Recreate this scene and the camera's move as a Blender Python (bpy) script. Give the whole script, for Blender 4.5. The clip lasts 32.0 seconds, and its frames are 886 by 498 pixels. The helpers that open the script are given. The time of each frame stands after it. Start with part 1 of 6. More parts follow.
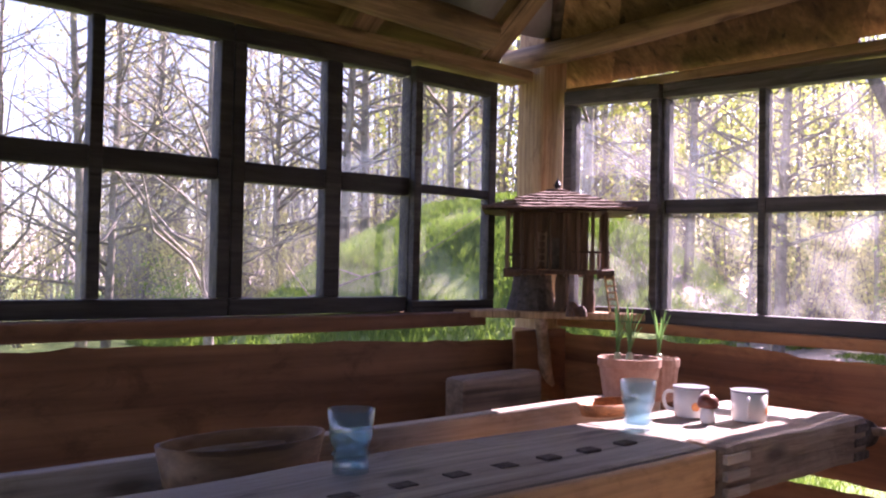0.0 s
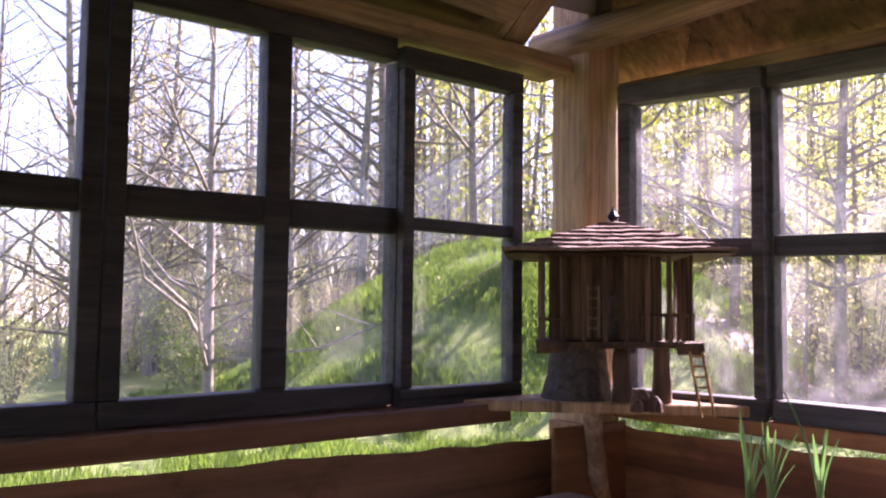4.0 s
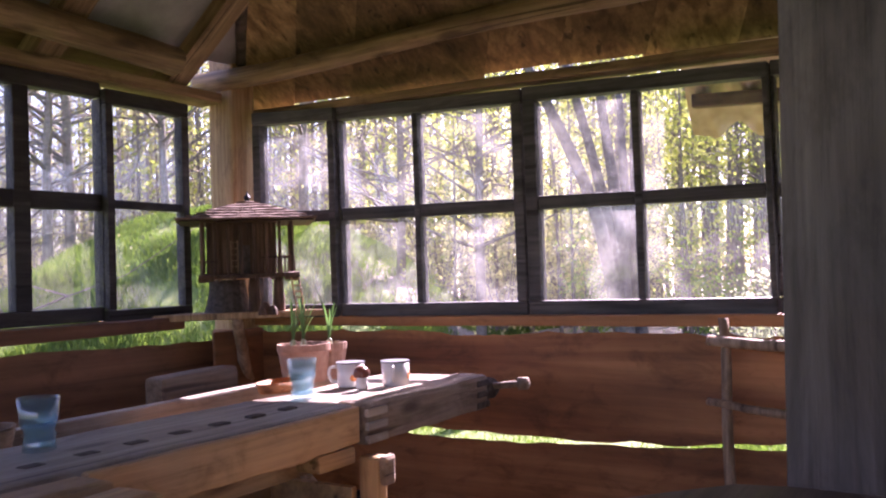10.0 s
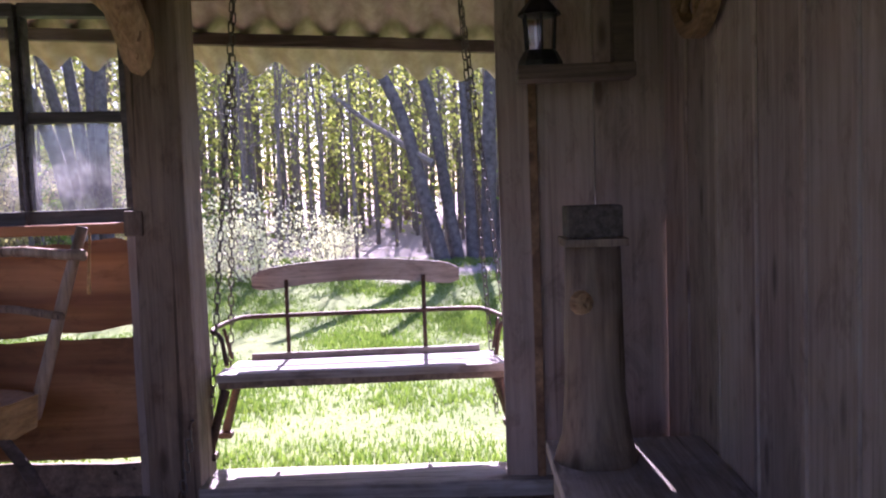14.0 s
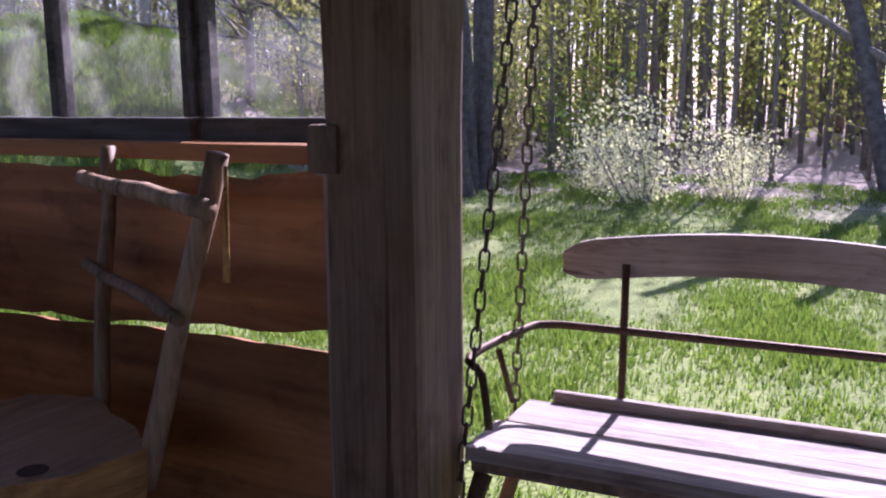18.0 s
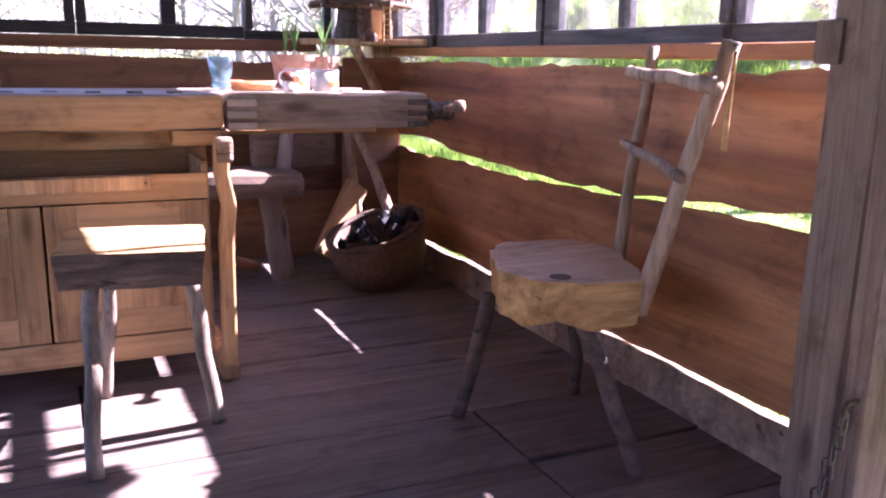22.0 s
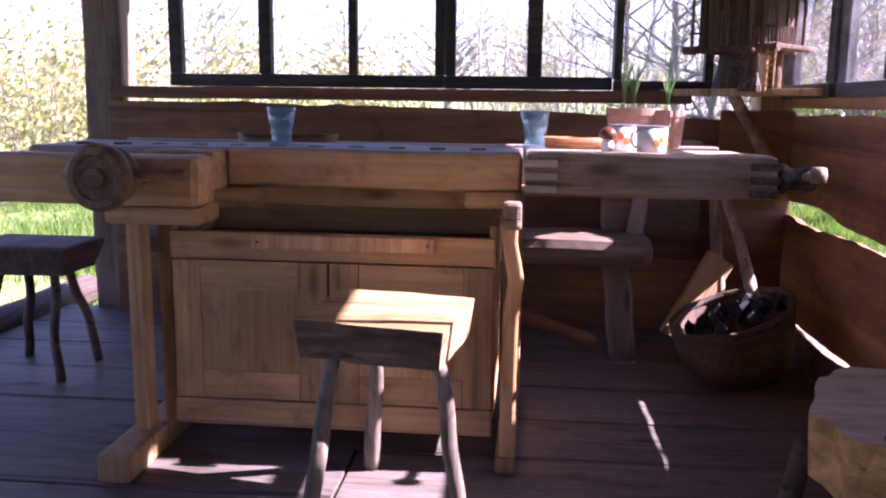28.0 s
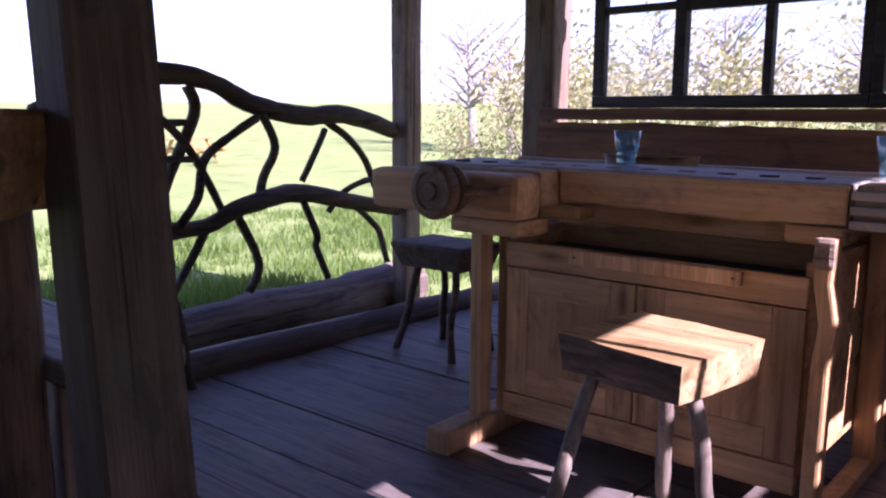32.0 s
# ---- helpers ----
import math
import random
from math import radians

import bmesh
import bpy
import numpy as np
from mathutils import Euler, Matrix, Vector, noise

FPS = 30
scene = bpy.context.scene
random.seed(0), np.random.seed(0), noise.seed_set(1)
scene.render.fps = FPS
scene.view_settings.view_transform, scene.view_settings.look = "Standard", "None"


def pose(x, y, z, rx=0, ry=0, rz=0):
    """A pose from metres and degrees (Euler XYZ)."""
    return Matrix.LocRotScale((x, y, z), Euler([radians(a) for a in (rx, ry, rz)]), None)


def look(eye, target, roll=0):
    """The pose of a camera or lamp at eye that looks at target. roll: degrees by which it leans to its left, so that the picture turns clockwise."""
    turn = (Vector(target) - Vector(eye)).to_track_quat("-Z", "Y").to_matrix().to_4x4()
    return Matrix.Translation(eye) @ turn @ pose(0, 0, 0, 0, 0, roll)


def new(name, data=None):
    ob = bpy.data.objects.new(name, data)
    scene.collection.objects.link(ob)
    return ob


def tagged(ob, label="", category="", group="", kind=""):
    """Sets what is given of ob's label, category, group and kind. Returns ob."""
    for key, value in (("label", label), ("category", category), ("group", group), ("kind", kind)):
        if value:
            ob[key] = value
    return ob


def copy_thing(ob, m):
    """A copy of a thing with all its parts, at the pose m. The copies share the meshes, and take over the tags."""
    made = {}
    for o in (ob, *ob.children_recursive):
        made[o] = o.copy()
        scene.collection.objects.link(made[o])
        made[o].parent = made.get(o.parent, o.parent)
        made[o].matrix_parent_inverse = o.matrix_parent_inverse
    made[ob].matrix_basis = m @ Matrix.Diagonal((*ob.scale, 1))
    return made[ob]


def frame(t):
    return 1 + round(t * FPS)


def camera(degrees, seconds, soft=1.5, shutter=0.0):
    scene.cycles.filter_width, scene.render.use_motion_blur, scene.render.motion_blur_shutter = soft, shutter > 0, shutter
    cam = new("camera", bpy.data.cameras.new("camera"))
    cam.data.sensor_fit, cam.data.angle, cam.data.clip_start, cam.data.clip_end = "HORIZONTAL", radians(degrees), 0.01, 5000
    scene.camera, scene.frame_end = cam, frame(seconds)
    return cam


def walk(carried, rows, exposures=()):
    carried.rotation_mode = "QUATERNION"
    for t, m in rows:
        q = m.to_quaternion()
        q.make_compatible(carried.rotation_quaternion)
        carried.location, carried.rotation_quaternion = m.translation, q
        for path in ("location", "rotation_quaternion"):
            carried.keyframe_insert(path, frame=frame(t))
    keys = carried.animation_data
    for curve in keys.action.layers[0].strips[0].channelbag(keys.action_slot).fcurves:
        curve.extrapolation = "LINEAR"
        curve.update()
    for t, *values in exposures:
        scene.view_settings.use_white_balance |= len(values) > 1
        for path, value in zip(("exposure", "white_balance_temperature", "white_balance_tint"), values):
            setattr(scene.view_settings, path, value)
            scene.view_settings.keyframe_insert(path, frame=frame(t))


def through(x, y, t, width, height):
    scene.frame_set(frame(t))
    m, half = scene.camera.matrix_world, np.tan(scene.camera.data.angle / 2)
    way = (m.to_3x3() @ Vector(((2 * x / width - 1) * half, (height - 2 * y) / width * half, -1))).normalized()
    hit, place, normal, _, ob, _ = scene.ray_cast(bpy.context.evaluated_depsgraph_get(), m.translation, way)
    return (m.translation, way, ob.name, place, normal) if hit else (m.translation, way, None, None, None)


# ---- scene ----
cam = camera(55.3, 32.0, soft=2.2)
# seconds, eye, target, roll
PATH = [
    (0, (-2.699, -2.466, 1.216), (-1.406, -0.941, 1.26), 1.1),
    (0.5, (-2.56, -2.255, 1.168), (-1.257, -0.747, 1.334), 0.6),
    (1, (-2.313, -2.021, 1.219), (-1.035, -0.49, 1.376), 0.5),
    (1.5, (-2.242, -1.976, 1.253), (-0.986, -0.431, 1.447), 1.2),
    (2, (-2.248, -1.974, 1.244), (-0.975, -0.437, 1.381), 1.1),
    (2.5, (-2.135, -1.843, 1.259), (-0.872, -0.299, 1.408), 0.8),
    (3, (-2.045, -1.756, 1.277), (-0.803, -0.195, 1.417), 0.6),
    (3.5, (-2.007, -1.742, 1.291), (-0.77, -0.176, 1.434), 0.6),
    (5.5, (-2.017, -1.735, 1.3), (-0.743, -0.197, 1.415), 0.5),
    (6, (-2.068, -1.783, 1.263), (-0.789, -0.251, 1.396), 0.5),
    (6.5, (-2.11, -1.828, 1.257), (-0.831, -0.296, 1.391), 0.6),
    (7, (-2.16, -1.879, 1.247), (-0.886, -0.345, 1.397), 0.6),
    (7.5, (-2.166, -1.878, 1.251), (-0.879, -0.354, 1.397), 0.6),
    (8, (-2.309, -2.104, 1.255), (-1.059, -0.549, 1.393), 0.9),
    (8.5, (-2.543, -2.229, 1.227), (-1.17, -0.785, 1.404), -0.9),
    (9, (-2.601, -2.42, 1.241), (-1.208, -0.993, 1.392), -1.8),
    (9.5, (-2.602, -2.525, 1.198), (-1.097, -1.21, 1.268), -1.3),
    (10, (-2.899, -2.852, 1.19), (-1.194, -1.808, 1.248), -2.0),
    (10.5, (-3.039, -3.071, 1.149), (-1.222, -2.237, 1.207), -2.7),
    (11, (-3.049, -3.155, 1.134), (-1.124, -2.614, 1.175), -2.1),
    (11.5, (-3.547, -3.596, 1.152), (-1.603, -3.128, 1.134), -2.4),
    (12, (-3.869, -3.921, 1.173), (-1.932, -3.423, 1.123), -2.8),
    (12.5, (-3.694, -3.973, 1.121), (-1.733, -3.594, 1.029), -2.7),
    (13, (-3.454, -3.959, 1.019), (-1.461, -3.807, 0.953), -2.1),
    (13.5, (-3.378, -3.854, 1.095), (-1.381, -3.886, 0.983), -1.7),
    (14, (-3.136, -3.977, 1.103), (-1.142, -3.925, 0.964), -2.0),
    (14.5, (-2.85, -4.09, 1.05), (-0.86, -3.948, 0.908), -1.5),
    (16.5, (-1.909, -3.852, 1.107), (0.066, -3.744, 0.815), -0.6),
    (17, (-1.693, -3.867, 1.141), (0.235, -3.473, 0.787), 0.2),
    (17.5, (-1.53, -3.864, 1.123), (0.311, -3.161, 0.78), -0.7),
    (18, (-1.42, -3.739, 1.107), (0.312, -2.8, 0.764), -0.4),
    (18.5, (-1.376, -3.618, 1.084), (0.181, -2.405, 0.766), -0.8),
    (19, (-1.364, -3.584, 1.042), (0.009, -2.179, 0.662), -0.3),
    (19.5, (-1.339, -3.626, 1.026), (-0.188, -2.047, 0.601), -0.3),
    (20, (-1.316, -3.702, 1.019), (-0.347, -2.015, 0.556), 0.0),
    (20.5, (-1.335, -3.792, 1.008), (-0.453, -2.053, 0.561), 0.2),
    (21, (-1.462, -3.907, 0.992), (-0.578, -2.161, 0.58), -0.9),
    (21.5, (-1.569, -4.03, 0.974), (-0.697, -2.282, 0.546), -0.4),
    (22, (-1.603, -4.102, 0.973), (-0.794, -2.326, 0.535), 1.0),
    (22.5, (-1.606, -4.135, 0.961), (-0.885, -2.319, 0.533), 1.7),
    (23, (-1.624, -4.134, 0.957), (-0.928, -2.306, 0.541), 1.8),
    (23.5, (-1.629, -4.118, 0.96), (-0.99, -2.259, 0.592), 1.8),
    (24, (-1.63, -4.1, 0.962), (-1.025, -2.224, 0.624), 1.8),
    (24.5, (-1.591, -4.056, 0.983), (-1.057, -2.149, 0.699), 1.9),
    (25, (-1.537, -4.008, 1.002), (-1.147, -2.063, 0.744), 1.0),
    (25.5, (-1.496, -3.967, 1.036), (-1.273, -1.992, 0.815), 0.4),
    (27.5, (-1.205, -3.809, 0.989), (-1.301, -1.839, 0.656), 1.2),
    (28, (-1.137, -3.764, 0.988), (-1.326, -1.802, 0.648), 0.7),
    (28.5, (-0.957, -3.756, 0.992), (-1.419, -1.84, 0.657), 2.3),
    (29, (-0.799, -3.774, 1.02), (-1.423, -1.901, 0.702), 1.9),
    (29.5, (-0.754, -3.768, 0.999), (-1.462, -1.919, 0.716), 0.4),
    (30, (-0.709, -3.715, 0.967), (-1.481, -1.902, 0.622), 1.4),
    (30.5, (-0.668, -3.704, 0.977), (-1.52, -1.936, 0.591), 0.9),
    (31, (-0.636, -3.667, 0.987), (-1.653, -1.986, 0.61), 1.2),
    (31.5, (-0.613, -3.636, 1.006), (-1.784, -2.049, 0.671), 0.7),
    (32, (-0.592, -3.628, 1.015), (-1.874, -2.126, 0.701), 0.4),
]
walk(cam, [(t, look(e, g, r)) for t, e, g, r in PATH], exposures=[(0, 2.65, 6100, 55), (9, 2.6, 6100, 55), (11, 2.75, 5800, 56), (12, 2.48, 5700, 57), (14, 2.3, 5500, 55), (16, 1.98, 5550, 51), (17, 1.68, 5600, 51), (18, 1.5, 5500, 48), (19, 2.48, 5700, 55), (20, 3.65, 5900, 59), (21, 3.85, 5800, 57), (23, 3.6, 5600, 55), (28, 2.8, 5600, 57), (32, 2.13, 5500, 58)])

# ---- light ----
SUN_AZ, SUN_EL = radians(3.0), radians(39.6)   # azimuth from +x towards +y
world = bpy.data.worlds.new("world")
scene.world = world
world.use_nodes = True
wn = world.node_tree
sky = wn.nodes.new("ShaderNodeTexSky")
sky.sky_type = 'NISHITA'
sky.sun_disc = False
sky.sun_elevation = SUN_EL
sky.sun_rotation = radians(90) - SUN_AZ
sky.dust_density = 1.0
wn.links.new(sky.outputs[0], wn.nodes["Background"].inputs[0])
wn.nodes["Background"].inputs[1].default_value = 0.075
sun = new("sun", bpy.data.lights.new("sun", 'SUN'))
sun.data.energy = 5.0
sun.data.angle = radians(0.55)
sun.data.color = (1.0, 0.93, 0.82)
sun.matrix_world = look((math.cos(SUN_AZ) * 30, math.sin(SUN_AZ) * 30, math.tan(SUN_EL) * 30), (0, 0, 0))


# ---- materials ----
def material(name):
    m = bpy.data.materials.new(name)
    m.use_nodes = True
    nt = m.node_tree
    return m, nt, nt.nodes["Principled BSDF"]


def node(nt, kind, **values):
    n = nt.nodes.new(kind)
    for key, v in values.items():
        if key in n.inputs:
            n.inputs[key].default_value = v
    return n


def ramp(nt, fac, stops):
    r = nt.nodes.new("ShaderNodeValToRGB")
    while len(r.color_ramp.elements) < len(stops):
        r.color_ramp.elements.new(0.5)
    for e, (p, c) in zip(r.color_ramp.elements, stops):
        e.position, e.color = p, (*c, 1)
    nt.links.new(fac, r.inputs[0])
    return r.outputs[0]


def mixed(nt, fac, a, b, mode='MIX'):
    m = nt.nodes.new("ShaderNodeMix")
    m.data_type, m.blend_type = 'RGBA', mode
    for sock, v in ((m.inputs[0], fac), (m.inputs[6], a), (m.inputs[7], b)):
        if isinstance(v, bpy.types.NodeSocket):
            nt.links.new(v, sock)
        else:
            sock.default_value = v if isinstance(v, float) else (*v, 1)
    return m.outputs[2]


def relief(nt, b, height, strength, distance):
    bump = node(nt, "ShaderNodeBump", Strength=strength, Distance=distance)
    nt.links.new(height, bump.inputs["Height"])
    nt.links.new(bump.outputs[0], b.inputs["Normal"])


def wood(name, dark, light, axis='x', rough=0.75, grain=1.0, grey=None, knots=True, bump=0.5, pieces=False, cracks=0.85, fibres=0.75, stains=0.55):
    """Wood with the grain along one axis: fine fibres, broad bands, stains and knots."""
    m, nt, b = material(name)
    tex = nt.nodes.new("ShaderNodeTexCoord")
    info = nt.nodes.new("ShaderNodeNewGeometry" if pieces else "ShaderNodeObjectInfo")
    chance = info.outputs["Random Per Island" if pieces else "Random"]
    shift = node(nt, "ShaderNodeVectorMath")
    shift.operation = 'MULTIPLY_ADD'
    nt.links.new(chance, shift.inputs[0])
    shift.inputs[1].default_value = (7.3, 5.1, 3.7)
    nt.links.new(tex.outputs["Object"], shift.inputs[2])
    k = 'xyz'.index(axis)

    def stretched(across, along):
        mp = nt.nodes.new("ShaderNodeMapping")
        s = [across] * 3
        s[k] = along
        mp.inputs["Scale"].default_value = s
        nt.links.new(shift.outputs[0], mp.inputs["Vector"])
        return mp.outputs[0]
    fine = node(nt, "ShaderNodeTexNoise", Scale=1.0, Detail=6.0, Roughness=0.65, Distortion=0.3)
    nt.links.new(stretched(90 * grain, 3.0 * grain), fine.inputs["Vector"])
    band = node(nt, "ShaderNodeTexNoise", Scale=1.0, Detail=4.0, Roughness=0.55, Distortion=1.2)
    nt.links.new(stretched(14 * grain, 0.9 * grain), band.inputs["Vector"])
    spot = node(nt, "ShaderNodeTexNoise", Scale=3.2, Detail=5.0, Roughness=0.6)
    nt.links.new(shift.outputs[0], spot.inputs["Vector"])
    mid = tuple((a + c) / 2 for a, c in zip(dark, light))
    base = ramp(nt, band.outputs[0], [(0.32, dark), (0.5, mid), (0.68, light)])
    fibre = ramp(nt, fine.outputs[0], [(0.3, (0.42, 0.42, 0.42)), (0.7, (1.15, 1.15, 1.15))])
    col = mixed(nt, fibres, base, fibre, 'MULTIPLY')
    if grey:
        col = mixed(nt, ramp(nt, spot.outputs[0], [(0.35, (0, 0, 0)), (0.65, (1, 1, 1))]), col, mixed(nt, 0.6, grey, fibre, 'MULTIPLY'))
    else:
        col = mixed(nt, 0.5, col, ramp(nt, spot.outputs[0], [(0.3, (0.6, 0.56, 0.5)), (0.7, (1.1, 1.08, 1.05))]), 'MULTIPLY')
    crack = node(nt, "ShaderNodeTexNoise", Scale=1.0, Detail=3.0, Roughness=0.5, Distortion=0.4)
    nt.links.new(stretched(38 * grain, 0.8 * grain), crack.inputs["Vector"])
    split = ramp(nt, crack.outputs[0], [(0.30, (0.25, 0.22, 0.2)), (0.36, (1, 1, 1))])
    col = mixed(nt, cracks, col, split, 'MULTIPLY')
    dirt = node(nt, "ShaderNodeTexNoise", Scale=1.0, Detail=7.0, Roughness=0.7, Distortion=0.6)
    nt.links.new(stretched(11.0, 5.0), dirt.inputs["Vector"])
    col = mixed(nt, stains, col, ramp(nt, dirt.outputs[0], [(0.34, (0.32, 0.27, 0.23)), (0.48, (0.95, 0.94, 0.93)), (0.66, (1.0, 1.0, 1.0)), (0.76, (1.3, 1.28, 1.25))]), 'MULTIPLY')
    if knots:
        vor = node(nt, "ShaderNodeTexVoronoi", Scale=1.0)
        nt.links.new(stretched(7.0, 2.2), vor.inputs["Vector"])
        col = mixed(nt, ramp(nt, vor.outputs["Distance"], [(0.07, (0.8, 0.8, 0.8)), (0.16, (0, 0, 0))]), col, tuple(v * 0.35 for v in dark))
    var = nt.nodes.new("ShaderNodeHueSaturation")
    mr = node(nt, "ShaderNodeMapRange")
    mr.inputs["To Min"].default_value, mr.inputs["To Max"].default_value = (0.5, 1.25) if pieces else (0.8, 1.17)
    nt.links.new(chance, mr.inputs["Value"])
    nt.links.new(mr.outputs[0], var.inputs["Value"])
    nt.links.new(col, var.inputs["Color"])
    nt.links.new(var.outputs[0], b.inputs["Base Color"])
    b.inputs["Roughness"].default_value = rough
    b.inputs["Specular IOR Level"].default_value = 0.35
    both = node(nt, "ShaderNodeMath")
    both.operation = 'MULTIPLY_ADD'
    nt.links.new(split, both.inputs[0])
    both.inputs[1].default_value = 0.6
    sum2 = node(nt, "ShaderNodeMath")
    nt.links.new(fine.outputs[0], sum2.inputs[0])
    nt.links.new(band.outputs[0], sum2.inputs[1])
    nt.links.new(sum2.outputs[0], both.inputs[2])
    relief(nt, b, both.outputs[0], bump, 0.006)
    return m


def mottled(name, a, c, scale=30.0, rough=0.8, metal=0.0, bump=0.3, spec=0.4, dist=0.003):
    m, nt, b = material(name)
    tex = nt.nodes.new("ShaderNodeTexCoord")
    n1 = node(nt, "ShaderNodeTexNoise", Scale=scale, Detail=6.0, Roughness=0.65)
    n2 = node(nt, "ShaderNodeTexNoise", Scale=scale * 0.12, Detail=3.0)
    nt.links.new(tex.outputs["Object"], n1.inputs["Vector"])
    nt.links.new(tex.outputs["Object"], n2.inputs["Vector"])
    col = mixed(nt, 0.6, ramp(nt, n1.outputs[0], [(0.3, a), (0.7, c)]), ramp(nt, n2.outputs[0], [(0.3, (0.65, 0.65, 0.65)), (0.7, (1.15, 1.15, 1.15))]), 'MULTIPLY')
    nt.links.new(col, b.inputs["Base Color"])
    b.inputs["Roughness"].default_value, b.inputs["Metallic"].default_value = rough, metal
    b.inputs["Specular IOR Level"].default_value = spec
    relief(nt, b, n1.outputs[0], bump, dist)
    return m


def foliage(name, a, c, rough=0.55, through=0.45):
    m, nt, b = material(name)
    geo = nt.nodes.new("ShaderNodeNewGeometry")
    col = ramp(nt, geo.outputs["Random Per Island"], [(0.0, a), (1.0, c)])
    nt.links.new(col, b.inputs["Base Color"])
    b.inputs["Roughness"].default_value = rough
    tr = nt.nodes.new("ShaderNodeBsdfTranslucent")
    nt.links.new(mixed(nt, 1.0, col, (1.3, 1.35, 0.8), 'MULTIPLY'), tr.inputs["Color"])
    mix = nt.nodes.new("ShaderNodeMixShader")
    mix.inputs[0].default_value = through
    nt.links.new(b.outputs[0], mix.inputs[1])
    nt.links.new(tr.outputs[0], mix.inputs[2])
    nt.links.new(mix.outputs[0], nt.nodes["Material Output"].inputs[0])
    return m


def window_glass(name, dirt):
    """Clear old glass with a wavy gloss and a dusty film that is denser at the edges of its patches."""
    m, nt, b = material(name)
    tex = nt.nodes.new("ShaderNodeTexCoord")
    info = nt.nodes.new("ShaderNodeObjectInfo")
    add = node(nt, "ShaderNodeVectorMath")
    nt.links.new(tex.outputs["Object"], add.inputs[0])
    nt.links.new(info.outputs["Random"], add.inputs[1])
    n1 = node(nt, "ShaderNodeTexNoise", Scale=5.0, Detail=6.0, Roughness=0.6, Distortion=0.8)
    nt.links.new(add.outputs[0], n1.inputs["Vector"])
    film = ramp(nt, n1.outputs[0], [(0.46, (dirt * 0.15,) * 3), (0.74, (dirt,) * 3)])
    clear = nt.nodes.new("ShaderNodeBsdfTransparent")
    gloss = node(nt, "ShaderNodeBsdfGlossy", Roughness=0.02)
    dust = nt.nodes.new("ShaderNodeBsdfTranslucent")
    dust.inputs["Color"].default_value = (0.9, 0.9, 0.88, 1)
    facing = node(nt, "ShaderNodeLayerWeight", Blend=0.5)
    power = node(nt, "ShaderNodeMath")
    power.operation = 'POWER'
    power.inputs[1].default_value = 4.0
    nt.links.new(facing.outputs["Facing"], power.inputs[0])
    fres = node(nt, "ShaderNodeMath")
    fres.operation = 'MULTIPLY_ADD'
    fres.inputs[1].default_value, fres.inputs[2].default_value = 0.7, 0.035
    nt.links.new(power.outputs[0], fres.inputs[0])
    wave = node(nt, "ShaderNodeTexNoise", Scale=9.0, Detail=1.0)
    nt.links.new(add.outputs[0], wave.inputs["Vector"])
    bump = node(nt, "ShaderNodeBump", Strength=0.08, Distance=0.01)
    nt.links.new(wave.outputs[0], bump.inputs["Height"])
    nt.links.new(bump.outputs[0], gloss.inputs["Normal"])
    m1, m2 = nt.nodes.new("ShaderNodeMixShader"), nt.nodes.new("ShaderNodeMixShader")
    nt.links.new(fres.outputs[0], m1.inputs[0])
    nt.links.new(clear.outputs[0], m1.inputs[1])
    nt.links.new(gloss.outputs[0], m1.inputs[2])
    nt.links.new(film, m2.inputs[0])
    nt.links.new(m1.outputs[0], m2.inputs[1])
    nt.links.new(dust.outputs[0], m2.inputs[2])
    nt.links.new(m2.outputs[0], nt.nodes["Material Output"].inputs[0])
    return m


FLOOR = wood("floor_boards", (0.105, 0.078, 0.06), (0.28, 0.22, 0.175), 'x', 0.58, grey=(0.20, 0.175, 0.155))
# the sunlight's orange glow on the east slabs is put into this wood colour
WALLY = wood("sunglow_slab_y", (0.21, 0.078, 0.028), (0.60, 0.285, 0.11), 'y', 0.6, grain=0.32, cracks=0.4, fibres=0.5, knots=False)
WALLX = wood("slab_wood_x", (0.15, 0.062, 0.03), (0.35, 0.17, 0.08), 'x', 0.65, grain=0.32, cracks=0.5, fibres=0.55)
BARKEDGE = mottled("slab_edge", (0.10, 0.05, 0.025), (0.28, 0.15, 0.07), 40)
POSTZ = wood("post_wood", (0.15, 0.095, 0.06), (0.33, 0.235, 0.155), 'z', 0.75, grey=(0.22, 0.17, 0.13))
PALEZ = wood("pale_post", (0.42, 0.25, 0.12), (0.70, 0.48, 0.27), 'z', 0.7)
GREYZ = wood("weathered_boards", (0.24, 0.168, 0.13), (0.47, 0.36, 0.295), 'z', 0.8, grain=0.5, grey=(0.37, 0.305, 0.265), cracks=0.5, fibres=0.5)
GREYY = wood("weathered_y", (0.20, 0.165, 0.135), (0.40, 0.34, 0.29), 'y', 0.75, grey=(0.36, 0.33, 0.31))
GREYX = wood("weathered_x", (0.18, 0.15, 0.125), (0.38, 0.32, 0.27), 'x', 0.75, grey=(0.33, 0.30, 0.28))
BARX = wood("bar_slab", (0.17, 0.12, 0.085), (0.36, 0.265, 0.19), 'x', 0.6, grain=0.6)
WANE = wood("waney_edge", (0.17, 0.09, 0.045), (0.40, 0.25, 0.13), 'x', 0.6, grain=0.5)
BENCHX = wood("bench_beech", (0.36, 0.185, 0.075), (0.70, 0.43, 0.19), 'x', 0.6, grain=0.6, grey=(0.50, 0.32, 0.16), cracks=0.6, fibres=0.6)
BENCHTOP = wood("bench_top_worn", (0.26, 0.20, 0.15), (0.50, 0.41, 0.32), 'x', 0.55, grain=0.8, grey=(0.40, 0.36, 0.31))
